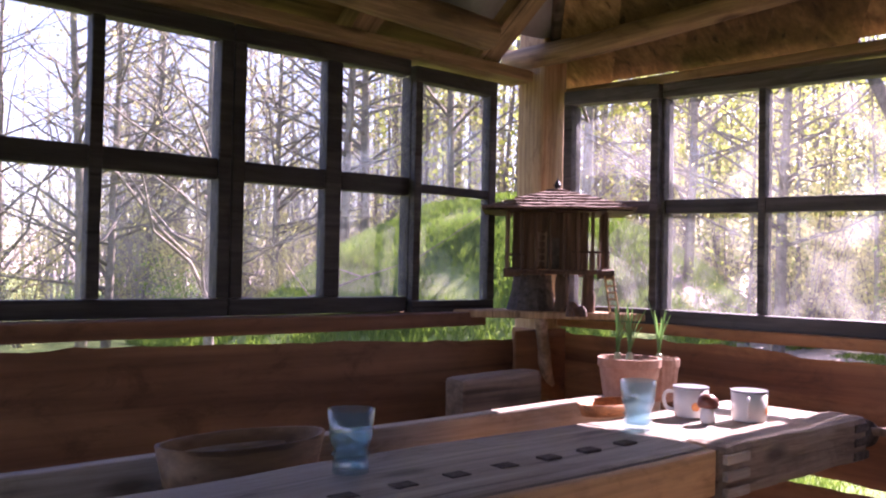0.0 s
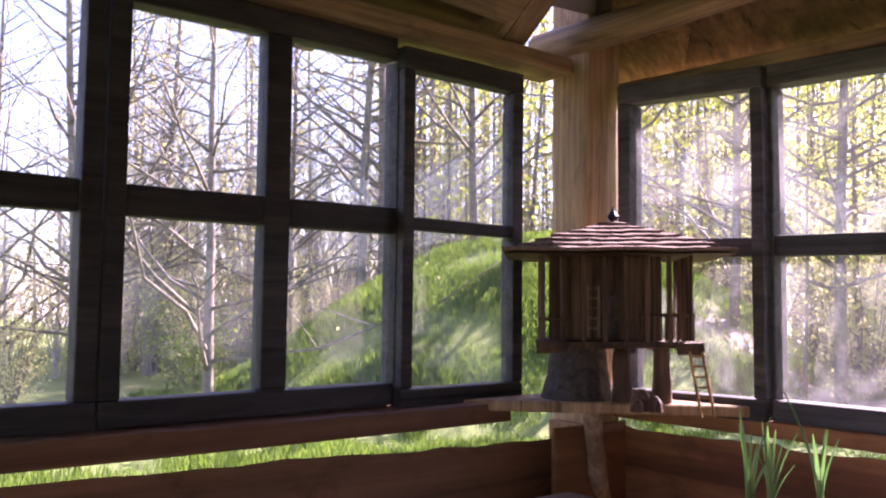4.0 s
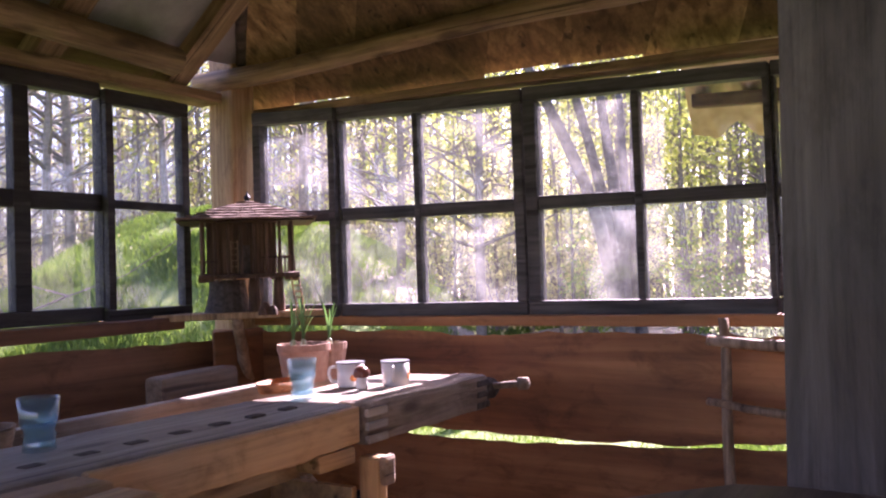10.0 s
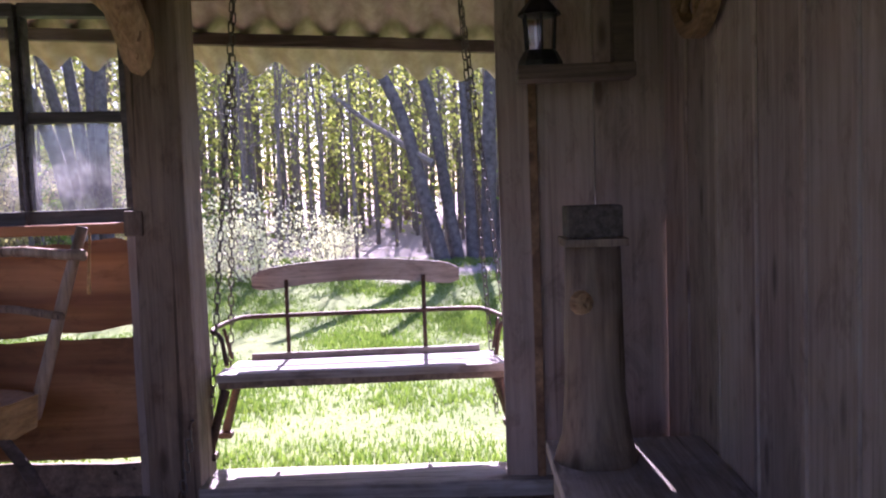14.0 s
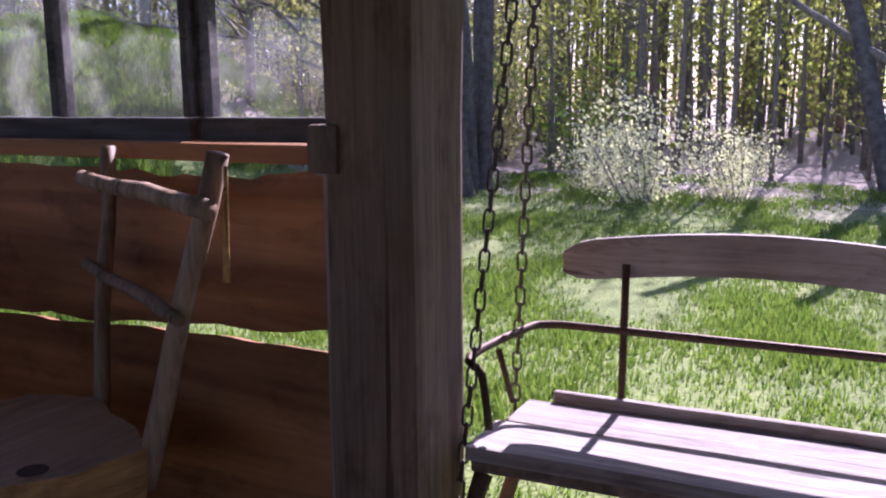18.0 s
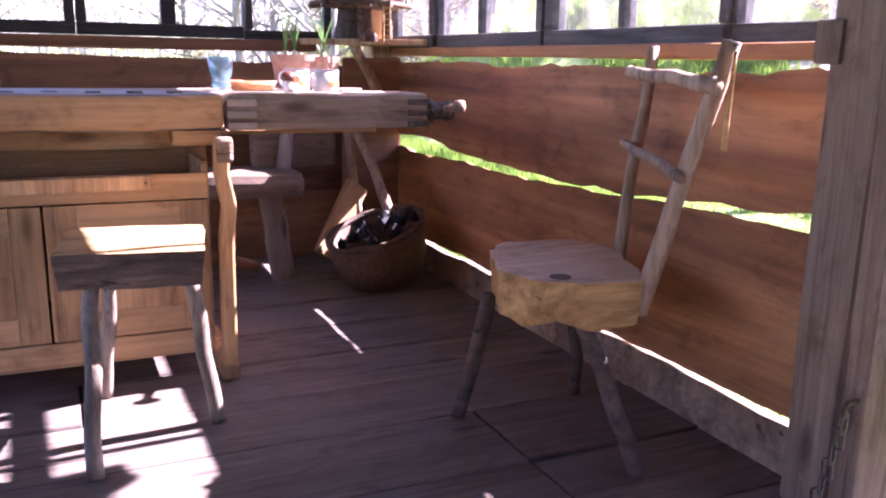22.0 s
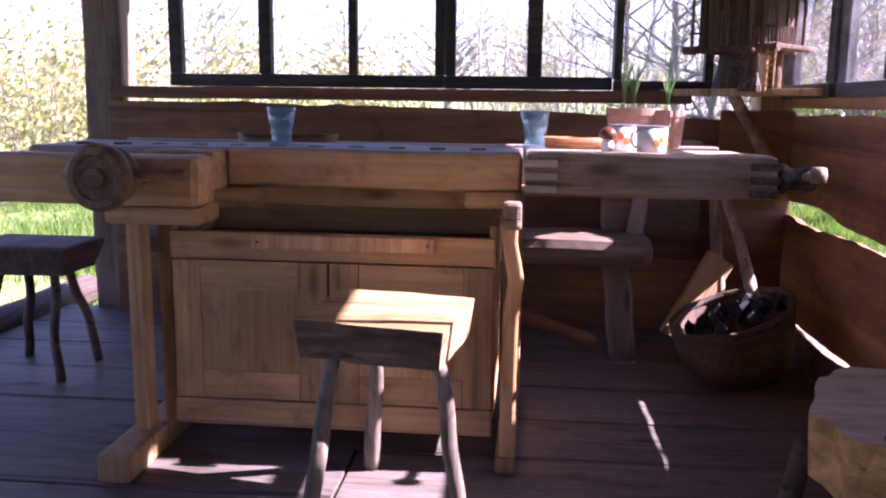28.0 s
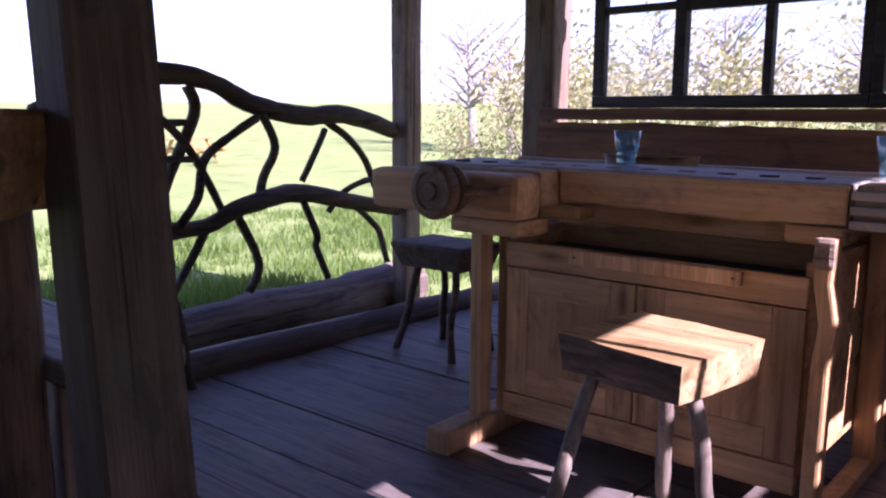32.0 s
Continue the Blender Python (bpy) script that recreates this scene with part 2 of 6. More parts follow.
BENCHZ = wood("bench_oak", (0.35, 0.185, 0.075), (0.66, 0.41, 0.18), 'z', 0.62, grain=0.6, grey=(0.42, 0.26, 0.125), cracks=0.5, fibres=0.55)
JAWX = wood("jaw_wood", (0.17, 0.105, 0.065), (0.48, 0.35, 0.24), 'x', 0.7, grain=0.8, grey=(0.40, 0.31, 0.23), bump=1.0)
PANELZ = wood("panel_wood", (0.37, 0.20, 0.09), (0.60, 0.39, 0.19), 'z', 0.6, knots=False, cracks=0.2, fibres=0.4)
SEATX = wood("stool_top", (0.36, 0.23, 0.10), (0.66, 0.47, 0.24), 'x', 0.6)
SEATGREY = wood("chair_top", (0.48, 0.35, 0.24), (0.68, 0.53, 0.38), 'x', 0.6, cracks=0.25, fibres=0.4)
CHAIREDGE = wood("chair_edge", (0.40, 0.22, 0.07), (0.66, 0.42, 0.16), 'x', 0.55, grain=0.6)
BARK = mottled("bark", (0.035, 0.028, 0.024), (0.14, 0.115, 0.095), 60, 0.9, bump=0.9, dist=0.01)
STOOLLEG = wood("stool_leg", (0.17, 0.13, 0.095), (0.50, 0.42, 0.33), 'z', 0.7, grain=0.6, grey=(0.12, 0.10, 0.075), stains=0.9)
SPLIT = wood("split_bark_edge", (0.05, 0.035, 0.028), (0.24, 0.17, 0.125), 'x', 0.85, grain=0.9, bump=1.0)
VISE = wood("dark_turned_wood", (0.13, 0.07, 0.04), (0.32, 0.20, 0.12), 'y', 0.55, knots=False)
OLDLOG = wood("cracked_log", (0.09, 0.068, 0.055), (0.27, 0.21, 0.17), 'y', 0.85, grain=0.7, bump=1.0)
MIDPOST = wood("old_post", (0.095, 0.07, 0.055), (0.23, 0.18, 0.145), 'z', 0.75, grey=(0.15, 0.135, 0.125), bump=0.8)
ALDER = mottled("alder_bark", (0.055, 0.05, 0.046), (0.17, 0.155, 0.14), 14, 0.9, bump=0.6, dist=0.02)
TRAY = wood("tray_bark", (0.36, 0.14, 0.05), (0.62, 0.29, 0.11), 'x', 0.6, grain=2.0)
SHRUBLEAF = foliage("shrub_leaves", (0.20, 0.20, 0.09), (0.40, 0.37, 0.19))
# near-white bark: bright haze over the northern trees put into their colour
HAZEBARK = mottled("hazed_bark", (0.42, 0.39, 0.37), (0.68, 0.66, 0.63), 9, 0.85)
PALETRUNK = mottled("pale_trunk", (0.24, 0.21, 0.19), (0.44, 0.40, 0.36), 14, 0.9)
PALELEAF = foliage("pale_spring_twigs", (0.38, 0.37, 0.20), (0.60, 0.57, 0.34))
STICK = wood("peeled_stick", (0.26, 0.17, 0.10), (0.50, 0.37, 0.26), 'z', 0.6)
DARKSTICK = wood("dark_branch", (0.07, 0.05, 0.04), (0.17, 0.125, 0.10), 'y', 0.75)
FRAMEX = wood("frame_dark_x", (0.025, 0.024, 0.026), (0.075, 0.068, 0.066), 'x', 0.6, knots=False)
FRAMEY = wood("frame_dark_y", (0.045, 0.045, 0.05), (0.14, 0.135, 0.14), 'y', 0.6, knots=False)
ROOFY = wood("roof_board_warm", (0.20, 0.13, 0.06), (0.42, 0.29, 0.14), 'y', 0.75, grain=0.6)
ROOFX = wood("roof_board_side", (0.16, 0.088, 0.036), (0.40, 0.245, 0.11), 'x', 0.75, grain=0.6, pieces=True)
LOGX = wood("log_x", (0.20, 0.12, 0.06), (0.38, 0.25, 0.13), 'x', 0.7)
LOGY = wood("log_y", (0.20, 0.12, 0.06), (0.40, 0.27, 0.14), 'y', 0.7)
MINI = wood("miniature_wood", (0.09, 0.05, 0.03), (0.22, 0.13, 0.08), 'z', 0.7, grain=2.0)
MINITILE = mottled("miniature_tile", (0.12, 0.075, 0.06), (0.28, 0.19, 0.155), 90)
IRON = mottled("rusty_iron", (0.045, 0.03, 0.024), (0.12, 0.075, 0.05), 120, 0.6, 0.6)
CHAINM = mottled("chain_steel", (0.06, 0.055, 0.05), (0.16, 0.14, 0.12), 150, 0.45, 0.85)
FIBRE = mottled("fibre_cement", (0.34, 0.27, 0.20), (0.52, 0.44, 0.34), 18, 0.85)
# dust film thickened to lay a veil of bright haze over the north view
GLASSA = window_glass("pane_haze_veil", 0.09)
GLASSB = window_glass("pane_dusty", 0.06)
GRASS = foliage("grass_blades", (0.06, 0.125, 0.02), (0.19, 0.27, 0.06))
LEAF = foliage("spring_leaves", (0.22, 0.28, 0.07), (0.46, 0.48, 0.16))
LEAFD = foliage("bush_leaves", (0.10, 0.20, 0.04), (0.26, 0.34, 0.09))
BLOSSOM = foliage("blossom", (0.55, 0.57, 0.42), (0.82, 0.82, 0.74))
TRUNK = mottled("trunk_bark", (0.12, 0.105, 0.085), (0.30, 0.265, 0.215), 14, 0.9, bump=0.6, dist=0.02)
TERRA = mottled("terracotta", (0.28, 0.15, 0.10), (0.42, 0.26, 0.19), 40, 0.8)
ENAMEL = mottled("enamel_white", (0.72, 0.71, 0.68), (0.82, 0.81, 0.78), 8, 0.25, bump=0.02)
ORANGE = mottled("orange_print", (0.75, 0.22, 0.05), (0.85, 0.35, 0.10), 60, 0.4, bump=0.0)
DARKBROWN = mottled("dark_brown_glaze", (0.10, 0.03, 0.02), (0.20, 0.07, 0.04), 30, 0.3, bump=0.05)
RIMGREY = mottled("rim_grey", (0.16, 0.17, 0.19), (0.25, 0.26, 0.28), 60, 0.35, bump=0.0)
LEEK = foliage("leek_leaf", (0.07, 0.17, 0.07), (0.18, 0.30, 0.12), 0.4, 0.35)
BULB = mottled("onion_bulb", (0.30, 0.36, 0.20), (0.50, 0.52, 0.36), 40, 0.5, bump=0.05)
BLACKIRON = mottled("black_iron", (0.012, 0.012, 0.014), (0.035, 0.035, 0.04), 90, 0.5, 0.5)
WICKER = mottled("basket_bark", (0.06, 0.035, 0.022), (0.17, 0.10, 0.06), 50, 0.85, bump=0.8, dist=0.006)
RED = mottled("red_paint", (0.5, 0.03, 0.02), (0.65, 0.06, 0.03), 60, 0.5)
YELLOW = mottled("yellow_paint", (0.6, 0.42, 0.03), (0.72, 0.52, 0.06), 60, 0.5)
PLASTER = mottled("far_roof", (0.20, 0.19, 0.18), (0.34, 0.32, 0.31), 6)


# ---- helpers ----
def thing(name, label="", category="", group="", kind="", at=(0, 0, 0)):
    ob = new(name)
    ob.location = at
    ob.empty_display_size = 0.1
    return tagged(ob, label, category, group, kind)


def part(name, bm, mat, parent=None, label="", smooth=False):
    """Links a bmesh as one mesh object; its coordinates are those of its thing."""
    me = bpy.data.meshes.new(name)
    bm.to_mesh(me)
    bm.free()
    me.materials.append(mat)
    if smooth:
        me.polygons.foreach_set("use_smooth", [True] * len(me.polygons))
    ob = new(name, me)
    ob.parent = parent
    return tagged(ob, label)


def share(name, ob, m, parent):
    """Another object on the mesh of ob."""
    o = new(name, ob.data)
    o.parent = parent
    o.matrix_basis = m
    return o


def boxes(*specs, bev=0.0, wob=0.0, cuts=0):
    """Boxes x0, x1, y0, y1, z0, z1 in one bmesh, with softened edges and slight unevenness."""
    bm = bmesh.new()
    for x0, x1, y0, y1, z0, z1 in specs:
        vs = bmesh.ops.create_cube(bm, size=1.0)["verts"]
        bmesh.ops.scale(bm, vec=(x1 - x0, y1 - y0, z1 - z0), verts=vs)
        bmesh.ops.translate(bm, vec=((x0 + x1) / 2, (y0 + y1) / 2, (z0 + z1) / 2), verts=vs)
    if bev:
        bmesh.ops.bevel(bm, geom=bm.edges[:], offset=bev, segments=2, profile=0.6, affect='EDGES')
    if cuts:
        long = [e for e in bm.edges if e.calc_length() > 0.12]
        bmesh.ops.subdivide_edges(bm, edges=long, cuts=cuts, use_grid_fill=True)
    if wob:
        for v in bm.verts:
            v.co += noise.noise_vector(v.co * 3.1) * wob + noise.noise_vector(v.co * 11.0) * wob * 0.35
    return bm


def tube(bm, pts, radii, seg=8, wob=0.0):
    """A tapered round bar along points."""
    pts = [Vector(p) for p in pts]
    if not hasattr(radii, "__len__"):
        radii = [radii] * len(pts)
    rings, side = [], None
    for i, p in enumerate(pts):
        d = (pts[min(i + 1, len(pts) - 1)] - pts[max(i - 1, 0)]).normalized()
        if side is None:
            side = d.orthogonal().normalized()
        side = (side - d * side.dot(d)).normalized()
        up = d.cross(side)
        ring = []
        for k in range(seg):
            a = 2 * math.pi * k / seg
            r = radii[i] * (1 + (wob * noise.noise((p.x * 9 + k * 1.7, p.y * 9, p.z * 9 + i * 0.3)) if wob else 0))
            ring.append(bm.verts.new(p + (side * math.cos(a) + up * math.sin(a)) * r))
        rings.append(ring)
    for a, b in zip(rings, rings[1:]):
        for k in range(seg):
            bm.faces.new((a[k], a[(k + 1) % seg], b[(k + 1) % seg], b[k]))
    bm.faces.new(rings[0][::-1])
    bm.faces.new(rings[-1])
    return bm


def bent(p, q, n=8, sway=0.03, seed=0):
    """Points from p to q that wander a little, as a branch does."""
    p, q = Vector(p), Vector(q)
    out = []
    for i in range(n + 1):
        f = i / n
        w = math.sin(math.pi * f)
        out.append(p.lerp(q, f) + noise.noise_vector(Vector((f * 2.3 + seed * 3.7, seed * 1.9, 0.5))) * sway * (0.4 + w))
    return out


def stick(p, q, r0, r1, sway=0.02, seed=0, seg=8, n=7, wob=0.18):
    bm = bmesh.new()
    pts = bent(p, q, n, sway, seed)
    return tube(bm, pts, [r0 + (r1 - r0) * i / n for i in range(n + 1)], seg, wob)


def through_points(points, radii, steps=5):
    """A smooth run of points and radii through the given ones."""
    pts, rad = [], []
    P = [Vector(p) for p in points]
    for i in range(len(P) - 1):
        a, b, c, d = P[max(i - 1, 0)], P[i], P[i + 1], P[min(i + 2, len(P) - 1)]
        for s in range(steps):
            f = s / steps
            pts.append(0.5 * ((2 * b) + (c - a) * f + (2 * a - 5 * b + 4 * c - d) * f * f + (3 * b - a - 3 * c + d) * f ** 3))
            rad.append(radii[i] + (radii[i + 1] - radii[i]) * f)
    return pts + [P[-1]], rad + [radii[-1]]


def lathe(profile, seg=24, centre=(0, 0, 0)):
    bm = bmesh.new()
    c = Vector(centre)
    rings = []
    for r, z in profile:
        rings.append([bm.verts.new(c + Vector((r * math.cos(2 * math.pi * k / seg), r * math.sin(2 * math.pi * k / seg), z))) for k in range(seg)])
    for a, b in zip(rings, rings[1:]):
        for k in range(seg):
            bm.faces.new((a[k], a[(k + 1) % seg], b[(k + 1) % seg], b[k]))
    bm.faces.new(rings[0][::-1])
    bm.faces.new(rings[-1])
    return bm


def live_slab(length, low, high, thick, axis, seed, n=48, bulge=0.0):
    """A board standing on edge, with waney upper and lower edges given by functions of the run 0..1."""
    bm = bmesh.new()
    cols = []
    for i in range(n + 1):
        f = i / n
        u = length[0] + (length[1] - length[0]) * f
        jag = noise.noise((f * 23, seed, 0.3)) * 0.006 + noise.noise((f * 70, seed, 2.3)) * 0.003
        z0, z1 = low(f) + jag, high(f) + noise.noise((f * 27, seed, 7.1)) * 0.006 + noise.noise((f * 80, seed, 4.0)) * 0.003
        col = []
        for w, z in ((thick[0], z0), (thick[0], z0 + (z1 - z0) * 0.33), (thick[0] - bulge, z0 + (z1 - z0) * 0.66), (thick[0], z1), (thick[1], z1 - 0.012), (thick[1], z0 + 0.012)):
            col.append(bm.verts.new((u, w, z) if axis == 'x' else (w, u, z)))
        cols.append(col)
    for a, b in zip(cols, cols[1:]):
        for k in range(6):
            bm.faces.new((a[k], a[(k + 1) % 6], b[(k + 1) % 6], b[k]))
    bm.faces.new(cols[0][::-1])
    bm.faces.new(cols[-1])
    bmesh.ops.recalc_face_normals(bm, faces=bm.faces[:])
    return bm


def clear_glass(name, tint, milk):
    """Thin tinted tableware glass: clear with a sharp gloss at grazing angles."""
    m, nt, b = material(name)
    clear = nt.nodes.new("ShaderNodeBsdfTransparent")
    clear.inputs["Color"].default_value = (*tint, 1)
    gloss = node(nt, "ShaderNodeBsdfGlossy", Roughness=0.07)
    facing = node(nt, "ShaderNodeLayerWeight", Blend=0.5)
    power = node(nt, "ShaderNodeMath")
    power.operation = 'POWER'
    power.inputs[1].default_value = 4.0
    nt.links.new(facing.outputs["Facing"], power.inputs[0])
    fres = node(nt, "ShaderNodeMath")
    fres.operation = 'MULTIPLY_ADD'
    fres.inputs[1].default_value, fres.inputs[2].default_value = 0.9, 0.10
    nt.links.new(power.outputs[0], fres.inputs[0])
    glow = nt.nodes.new("ShaderNodeBsdfTranslucent")
    glow.inputs["Color"].default_value = (*tint, 1)
    m1, m2 = nt.nodes.new("ShaderNodeMixShader"), nt.nodes.new("ShaderNodeMixShader")
    m1.inputs[0].default_value = milk
    nt.links.new(clear.outputs[0], m1.inputs[1])
    nt.links.new(glow.outputs[0], m1.inputs[2])
    nt.links.new(fres.outputs[0], m2.inputs[0])
    nt.links.new(m1.outputs[0], m2.inputs[1])
    nt.links.new(gloss.outputs[0], m2.inputs[2])
    nt.links.new(m2.outputs[0], nt.nodes["Material Output"].inputs[0])
    return m


BLUEGLASS = clear_glass("blue_glass", (0.74, 0.89, 0.95), 0.07)
WATER = clear_glass("water", (0.92, 0.97, 0.985), 0.02)


# ---- ground and distance ----
GROUND = -0.18
MX, MY = 8.0, 8.4   # middle of the earth mound


def ground_height(x, y):
    m = 0.0
    d = math.hypot((x - MX) / 5.6, (y - MY) / 4.6)
    if d < 1:
        m = 2.45 * (1 - d * d) ** 1.2
    m += 0.28 * min(1.0, max(0.0, (x - 3.0) / 6.0)) ** 1.5
    far = max(0.0, -x - 8) * 0.015 + max(0.0, y - 14) * 0.02
    return GROUND + m + min(far, 3.0) + noise.noise((x * 0.35, y * 0.35, 0)) * 0.05 * min(1, max(0, (math.hypot(x + 2, y + 2) - 3) / 4))


def build_ground():
    bm = bmesh.new()
    def line(a, b):
        near = [a + (b - a) * i / 90 for i in range(91)]
        return [-400, -220, -120, -70, -48] + near + [48, 70, 120, 220, 400]
    xs, ys = line(-32.0, 36.0), line(-32.0, 36.0)
    grid = [[bm.verts.new((x, y, ground_height(x, y))) for y in ys] for x in xs]
    for i in range(len(xs) - 1):
        for j in range(len(ys) - 1):
            bm.faces.new((grid[i][j], grid[i + 1][j], grid[i + 1][j + 1], grid[i][j + 1]))
    m, nt, b = material("meadow_soil")
    tex = nt.nodes.new("ShaderNodeTexCoord")
    n1 = node(nt, "ShaderNodeTexNoise", Scale=1.2, Detail=8.0, Roughness=0.7)
    n2 = node(nt, "ShaderNodeTexNoise", Scale=40.0, Detail=4.0)
    for n in (n1, n2):
        nt.links.new(tex.outputs["Object"], n.inputs["Vector"])
    green = ramp(nt, n1.outputs[0], [(0.3, (0.11, 0.16, 0.035)), (0.55, (0.18, 0.24, 0.06)), (0.75, (0.28, 0.31, 0.11))])
    col = mixed(nt, 0.7, green, ramp(nt, n2.outputs[0], [(0.3, (0.5, 0.5, 0.45)), (0.7, (1.2, 1.2, 1.1))]), 'MULTIPLY')
    sep = nt.nodes.new("ShaderNodeSeparateXYZ")
    nt.links.new(tex.outputs["Object"], sep.inputs[0])
    wob = node(nt, "ShaderNodeMath")
    wob.operation = 'MULTIPLY_ADD'
    nt.links.new(n1.outputs[0], wob.inputs[0])
    wob.inputs[1].default_value = 3.0
    nt.links.new(sep.outputs["X"], wob.inputs[2])
    edge = node(nt, "ShaderNodeMapRange")
    edge.inputs["From Min"].default_value, edge.inputs["From Max"].default_value = 8.6, 9.8
    nt.links.new(wob.outputs[0], edge.inputs["Value"])
    litter = ramp(nt, n2.outputs[0], [(0.3, (0.16, 0.12, 0.10)), (0.7, (0.48, 0.42, 0.38))])
    nt.links.new(mixed(nt, edge.outputs[0], col, litter), b.inputs["Base Color"])
    b.inputs["Roughness"].default_value = 0.95
    relief(nt, b, n2.outputs[0], 0.6, 0.03)
    tagged(part("ground", bm, m, None, smooth=True), "green spring meadow with leaf litter at the wood's edge", "ground", kind="structure")


build_ground()


def grass_patch(name, spots, height, label):
    """Many single blades as one sheet of grass."""
    verts, faces = [], []
    for x, y, h in spots:
        z = ground_height(x, y) - 0.01
        for _ in range(3):
            a, lean = random.uniform(0, 6.28), random.uniform(0.1, 0.5)
            bx, by = x + random.uniform(-.03, .03), y + random.uniform(-.03, .03)
            hh, w = h * height * random.uniform(0.5, 1.2), random.uniform(0.003, 0.0065)
            ca, sa = math.cos(a), math.sin(a)
            k = len(verts)
            verts += [(bx - sa * w, by + ca * w, z), (bx + sa * w, by - ca * w, z), (bx + ca * hh * lean * 0.4 - sa * w * .8, by + sa * hh * lean * 0.4 + ca * w * .8, z + hh * .6), (bx + ca * hh * lean, by + sa * hh * lean, z + hh)]
            faces += [(k, k + 1, k + 2), (k + 1, k + 3, k + 2)]
    me = bpy.data.meshes.new(name)
    me.from_pydata(verts, [], faces)
    me.materials.append(GRASS)
    tagged(new(name, me), label, "grass", kind="stuff")


def scatter(n, x0, x1, y0, y1, density=lambda x, y: 1.0):
    out = []
    while len(out) < n:
        x, y = random.uniform(x0, x1), random.uniform(y0, y1)
        c = 0.5 + noise.noise((x * 1.1, y * 1.1, 4.0)) * 0.9
        if random.random() < c * density(x, y) and not (-3.5 < x < 0.25 and -5 < y < 0.2):
            out.append((x, y, 0.6 + 0.8 * c))
    return out


grass_patch("lawn_grass", scatter(72000, 0.3, 9.5, -7.5, 3.0, lambda x, y: 1.0 / (1 + 0.18 * x)), 0.05, "short bright green lawn grass with tufts")
grass_patch("bank_grass", scatter(60000, 2.5, 13.0, 3.6, 12.0), 0.13, "short green grass on a round earth mound")
grass_patch("meadow_grass", scatter(24000, -9.0, -3.3, -4.5, 7.0, lambda x, y: 1.0 / (1 + 0.15 * abs(x + 3.4))), 0.10, "short meadow grass beside the log railing")
grass_patch("north_grass", scatter(12000, -3.3, 2.5, 0.25, 6.0), 0.16, "green grass behind the windows")


def leaf_cloud(bm_verts, bm_faces, centre, spread, count, size):
    for _ in range(count):
        p = Vector(centre) + Vector((random.gauss(0, spread[0]), random.gauss(0, spread[1]), random.gauss(0, spread[2])))
        n = Vector((random.uniform(-1, 1), random.uniform(-1, 1), random.uniform(-.4, 1))).normalized()
        s = n.orthogonal().normalized()
        u = n.cross(s)
        a, b = size * random.uniform(0.6, 1.3), size * random.uniform(0.4, 0.8)
        k = len(bm_verts)
        bm_verts += [p - s * a, p + u * b, p + s * a, p - u * b]
        bm_faces.append((k, k + 1, k + 2, k + 3))


def make_tree(name, seed, height, r, limbs, leaves, size, label, crown_mat, low=0.3, spread=0.16, trunk_lean=0.04, leaf_spread=0.3, bark=None, round_crown=False):
    """A tapered trunk with forking limbs and a loose crown of small leaves."""
    random.seed(seed)
    ob = thing(name, label, "tree", "trees of the wood")
    bm = bmesh.new()
    top = Vector((random.uniform(-1, 1) * trunk_lean * height, random.uniform(-1, 1) * trunk_lean * height, height))
    pts = bent((0, 0, -0.2), top, 9, height * 0.012, seed)
    rad = [r * (1 - 0.85 * i / 9) for i in range(10)]
    tube(bm, pts, rad, 7, 0.15)
    ends = []
    for i in range(limbs):
        f = low + (0.97 - low) * (i + random.random()) / limbs
        b0 = pts[int(f * 9)].lerp(pts[min(int(f * 9) + 1, 9)], f * 9 % 1)
        a = random.uniform(0, 6.28)
        ln = height * spread * ((1.25 - f) if not round_crown else .45 + .55 * math.sin(math.pi * f)) * random.uniform(0.7, 1.3)
        e = b0 + Vector((math.cos(a) * ln, math.sin(a) * ln, ln * random.uniform(0.2, 0.9)))
        br = bent(b0, e, 4, ln * 0.1, seed + i)
        rr = r * (1 - 0.85 * f) * 0.5
        tube(bm, br, [rr, rr * .8, rr * .6, rr * .4, rr * .2], 4)
        for j in (2, 3, 4):
            tip = br[j] + Vector((random.uniform(-1, 1), random.uniform(-1, 1), random.uniform(-.2, .8))) * ln * 0.5
            tube(bm, [br[j], tip], [rr * .35, rr * .1], 3)
            ends += [tip, br[j].lerp(tip, 0.5)]
        ends.append(br[4])
    part("trunk", bm, bark or TRUNK, ob, smooth=True)
    vs, fs = [], []
    for e in ends:
        leaf_cloud(vs, fs, e, (leaf_spread,) * 3, max(1, int(leaves / len(ends))), size)
    me = bpy.data.meshes.new("crown")
    me.from_pydata(vs, [], fs)
    me.materials.append(crown_mat)
    new("crown", me).parent = ob
    return ob


WOOD = "slender young tree with light green spring leaves"
kinds = [
    make_tree("young_tree", 11, 6.2, 0.038, 16, 650, 0.035, WOOD, LEAF, 0.25, 0.13),
    make_tree("young_tree", 12, 7.4, 0.05, 18, 700, 0.04, WOOD, LEAF, 0.3, 0.13),
    make_tree("young_tree", 13, 5.4, 0.032, 18, 800, 0.035, WOOD, LEAF, 0.12, 0.15),
    make_tree("bare_tree", 14, 7.2, 0.075, 22, 160, 0.035, "grey-barked tree with almost bare spring branches", LEAF, 0.3, 0.16),
    make_tree("pale_tree", 16, 6.6, 0.034, 20, 800, 0.03, "thin pale tree with yellowish spring twigs", PALELEAF, 0.2, 0.15, bark=PALETRUNK),
    make_tree("bare_tree", 15, 6.4, 0.045, 14, 120, 0.035, "thin grey tree with few opening leaves", LEAF, 0.4, 0.12),
]
random.seed(5)
spots = []
tries = 0
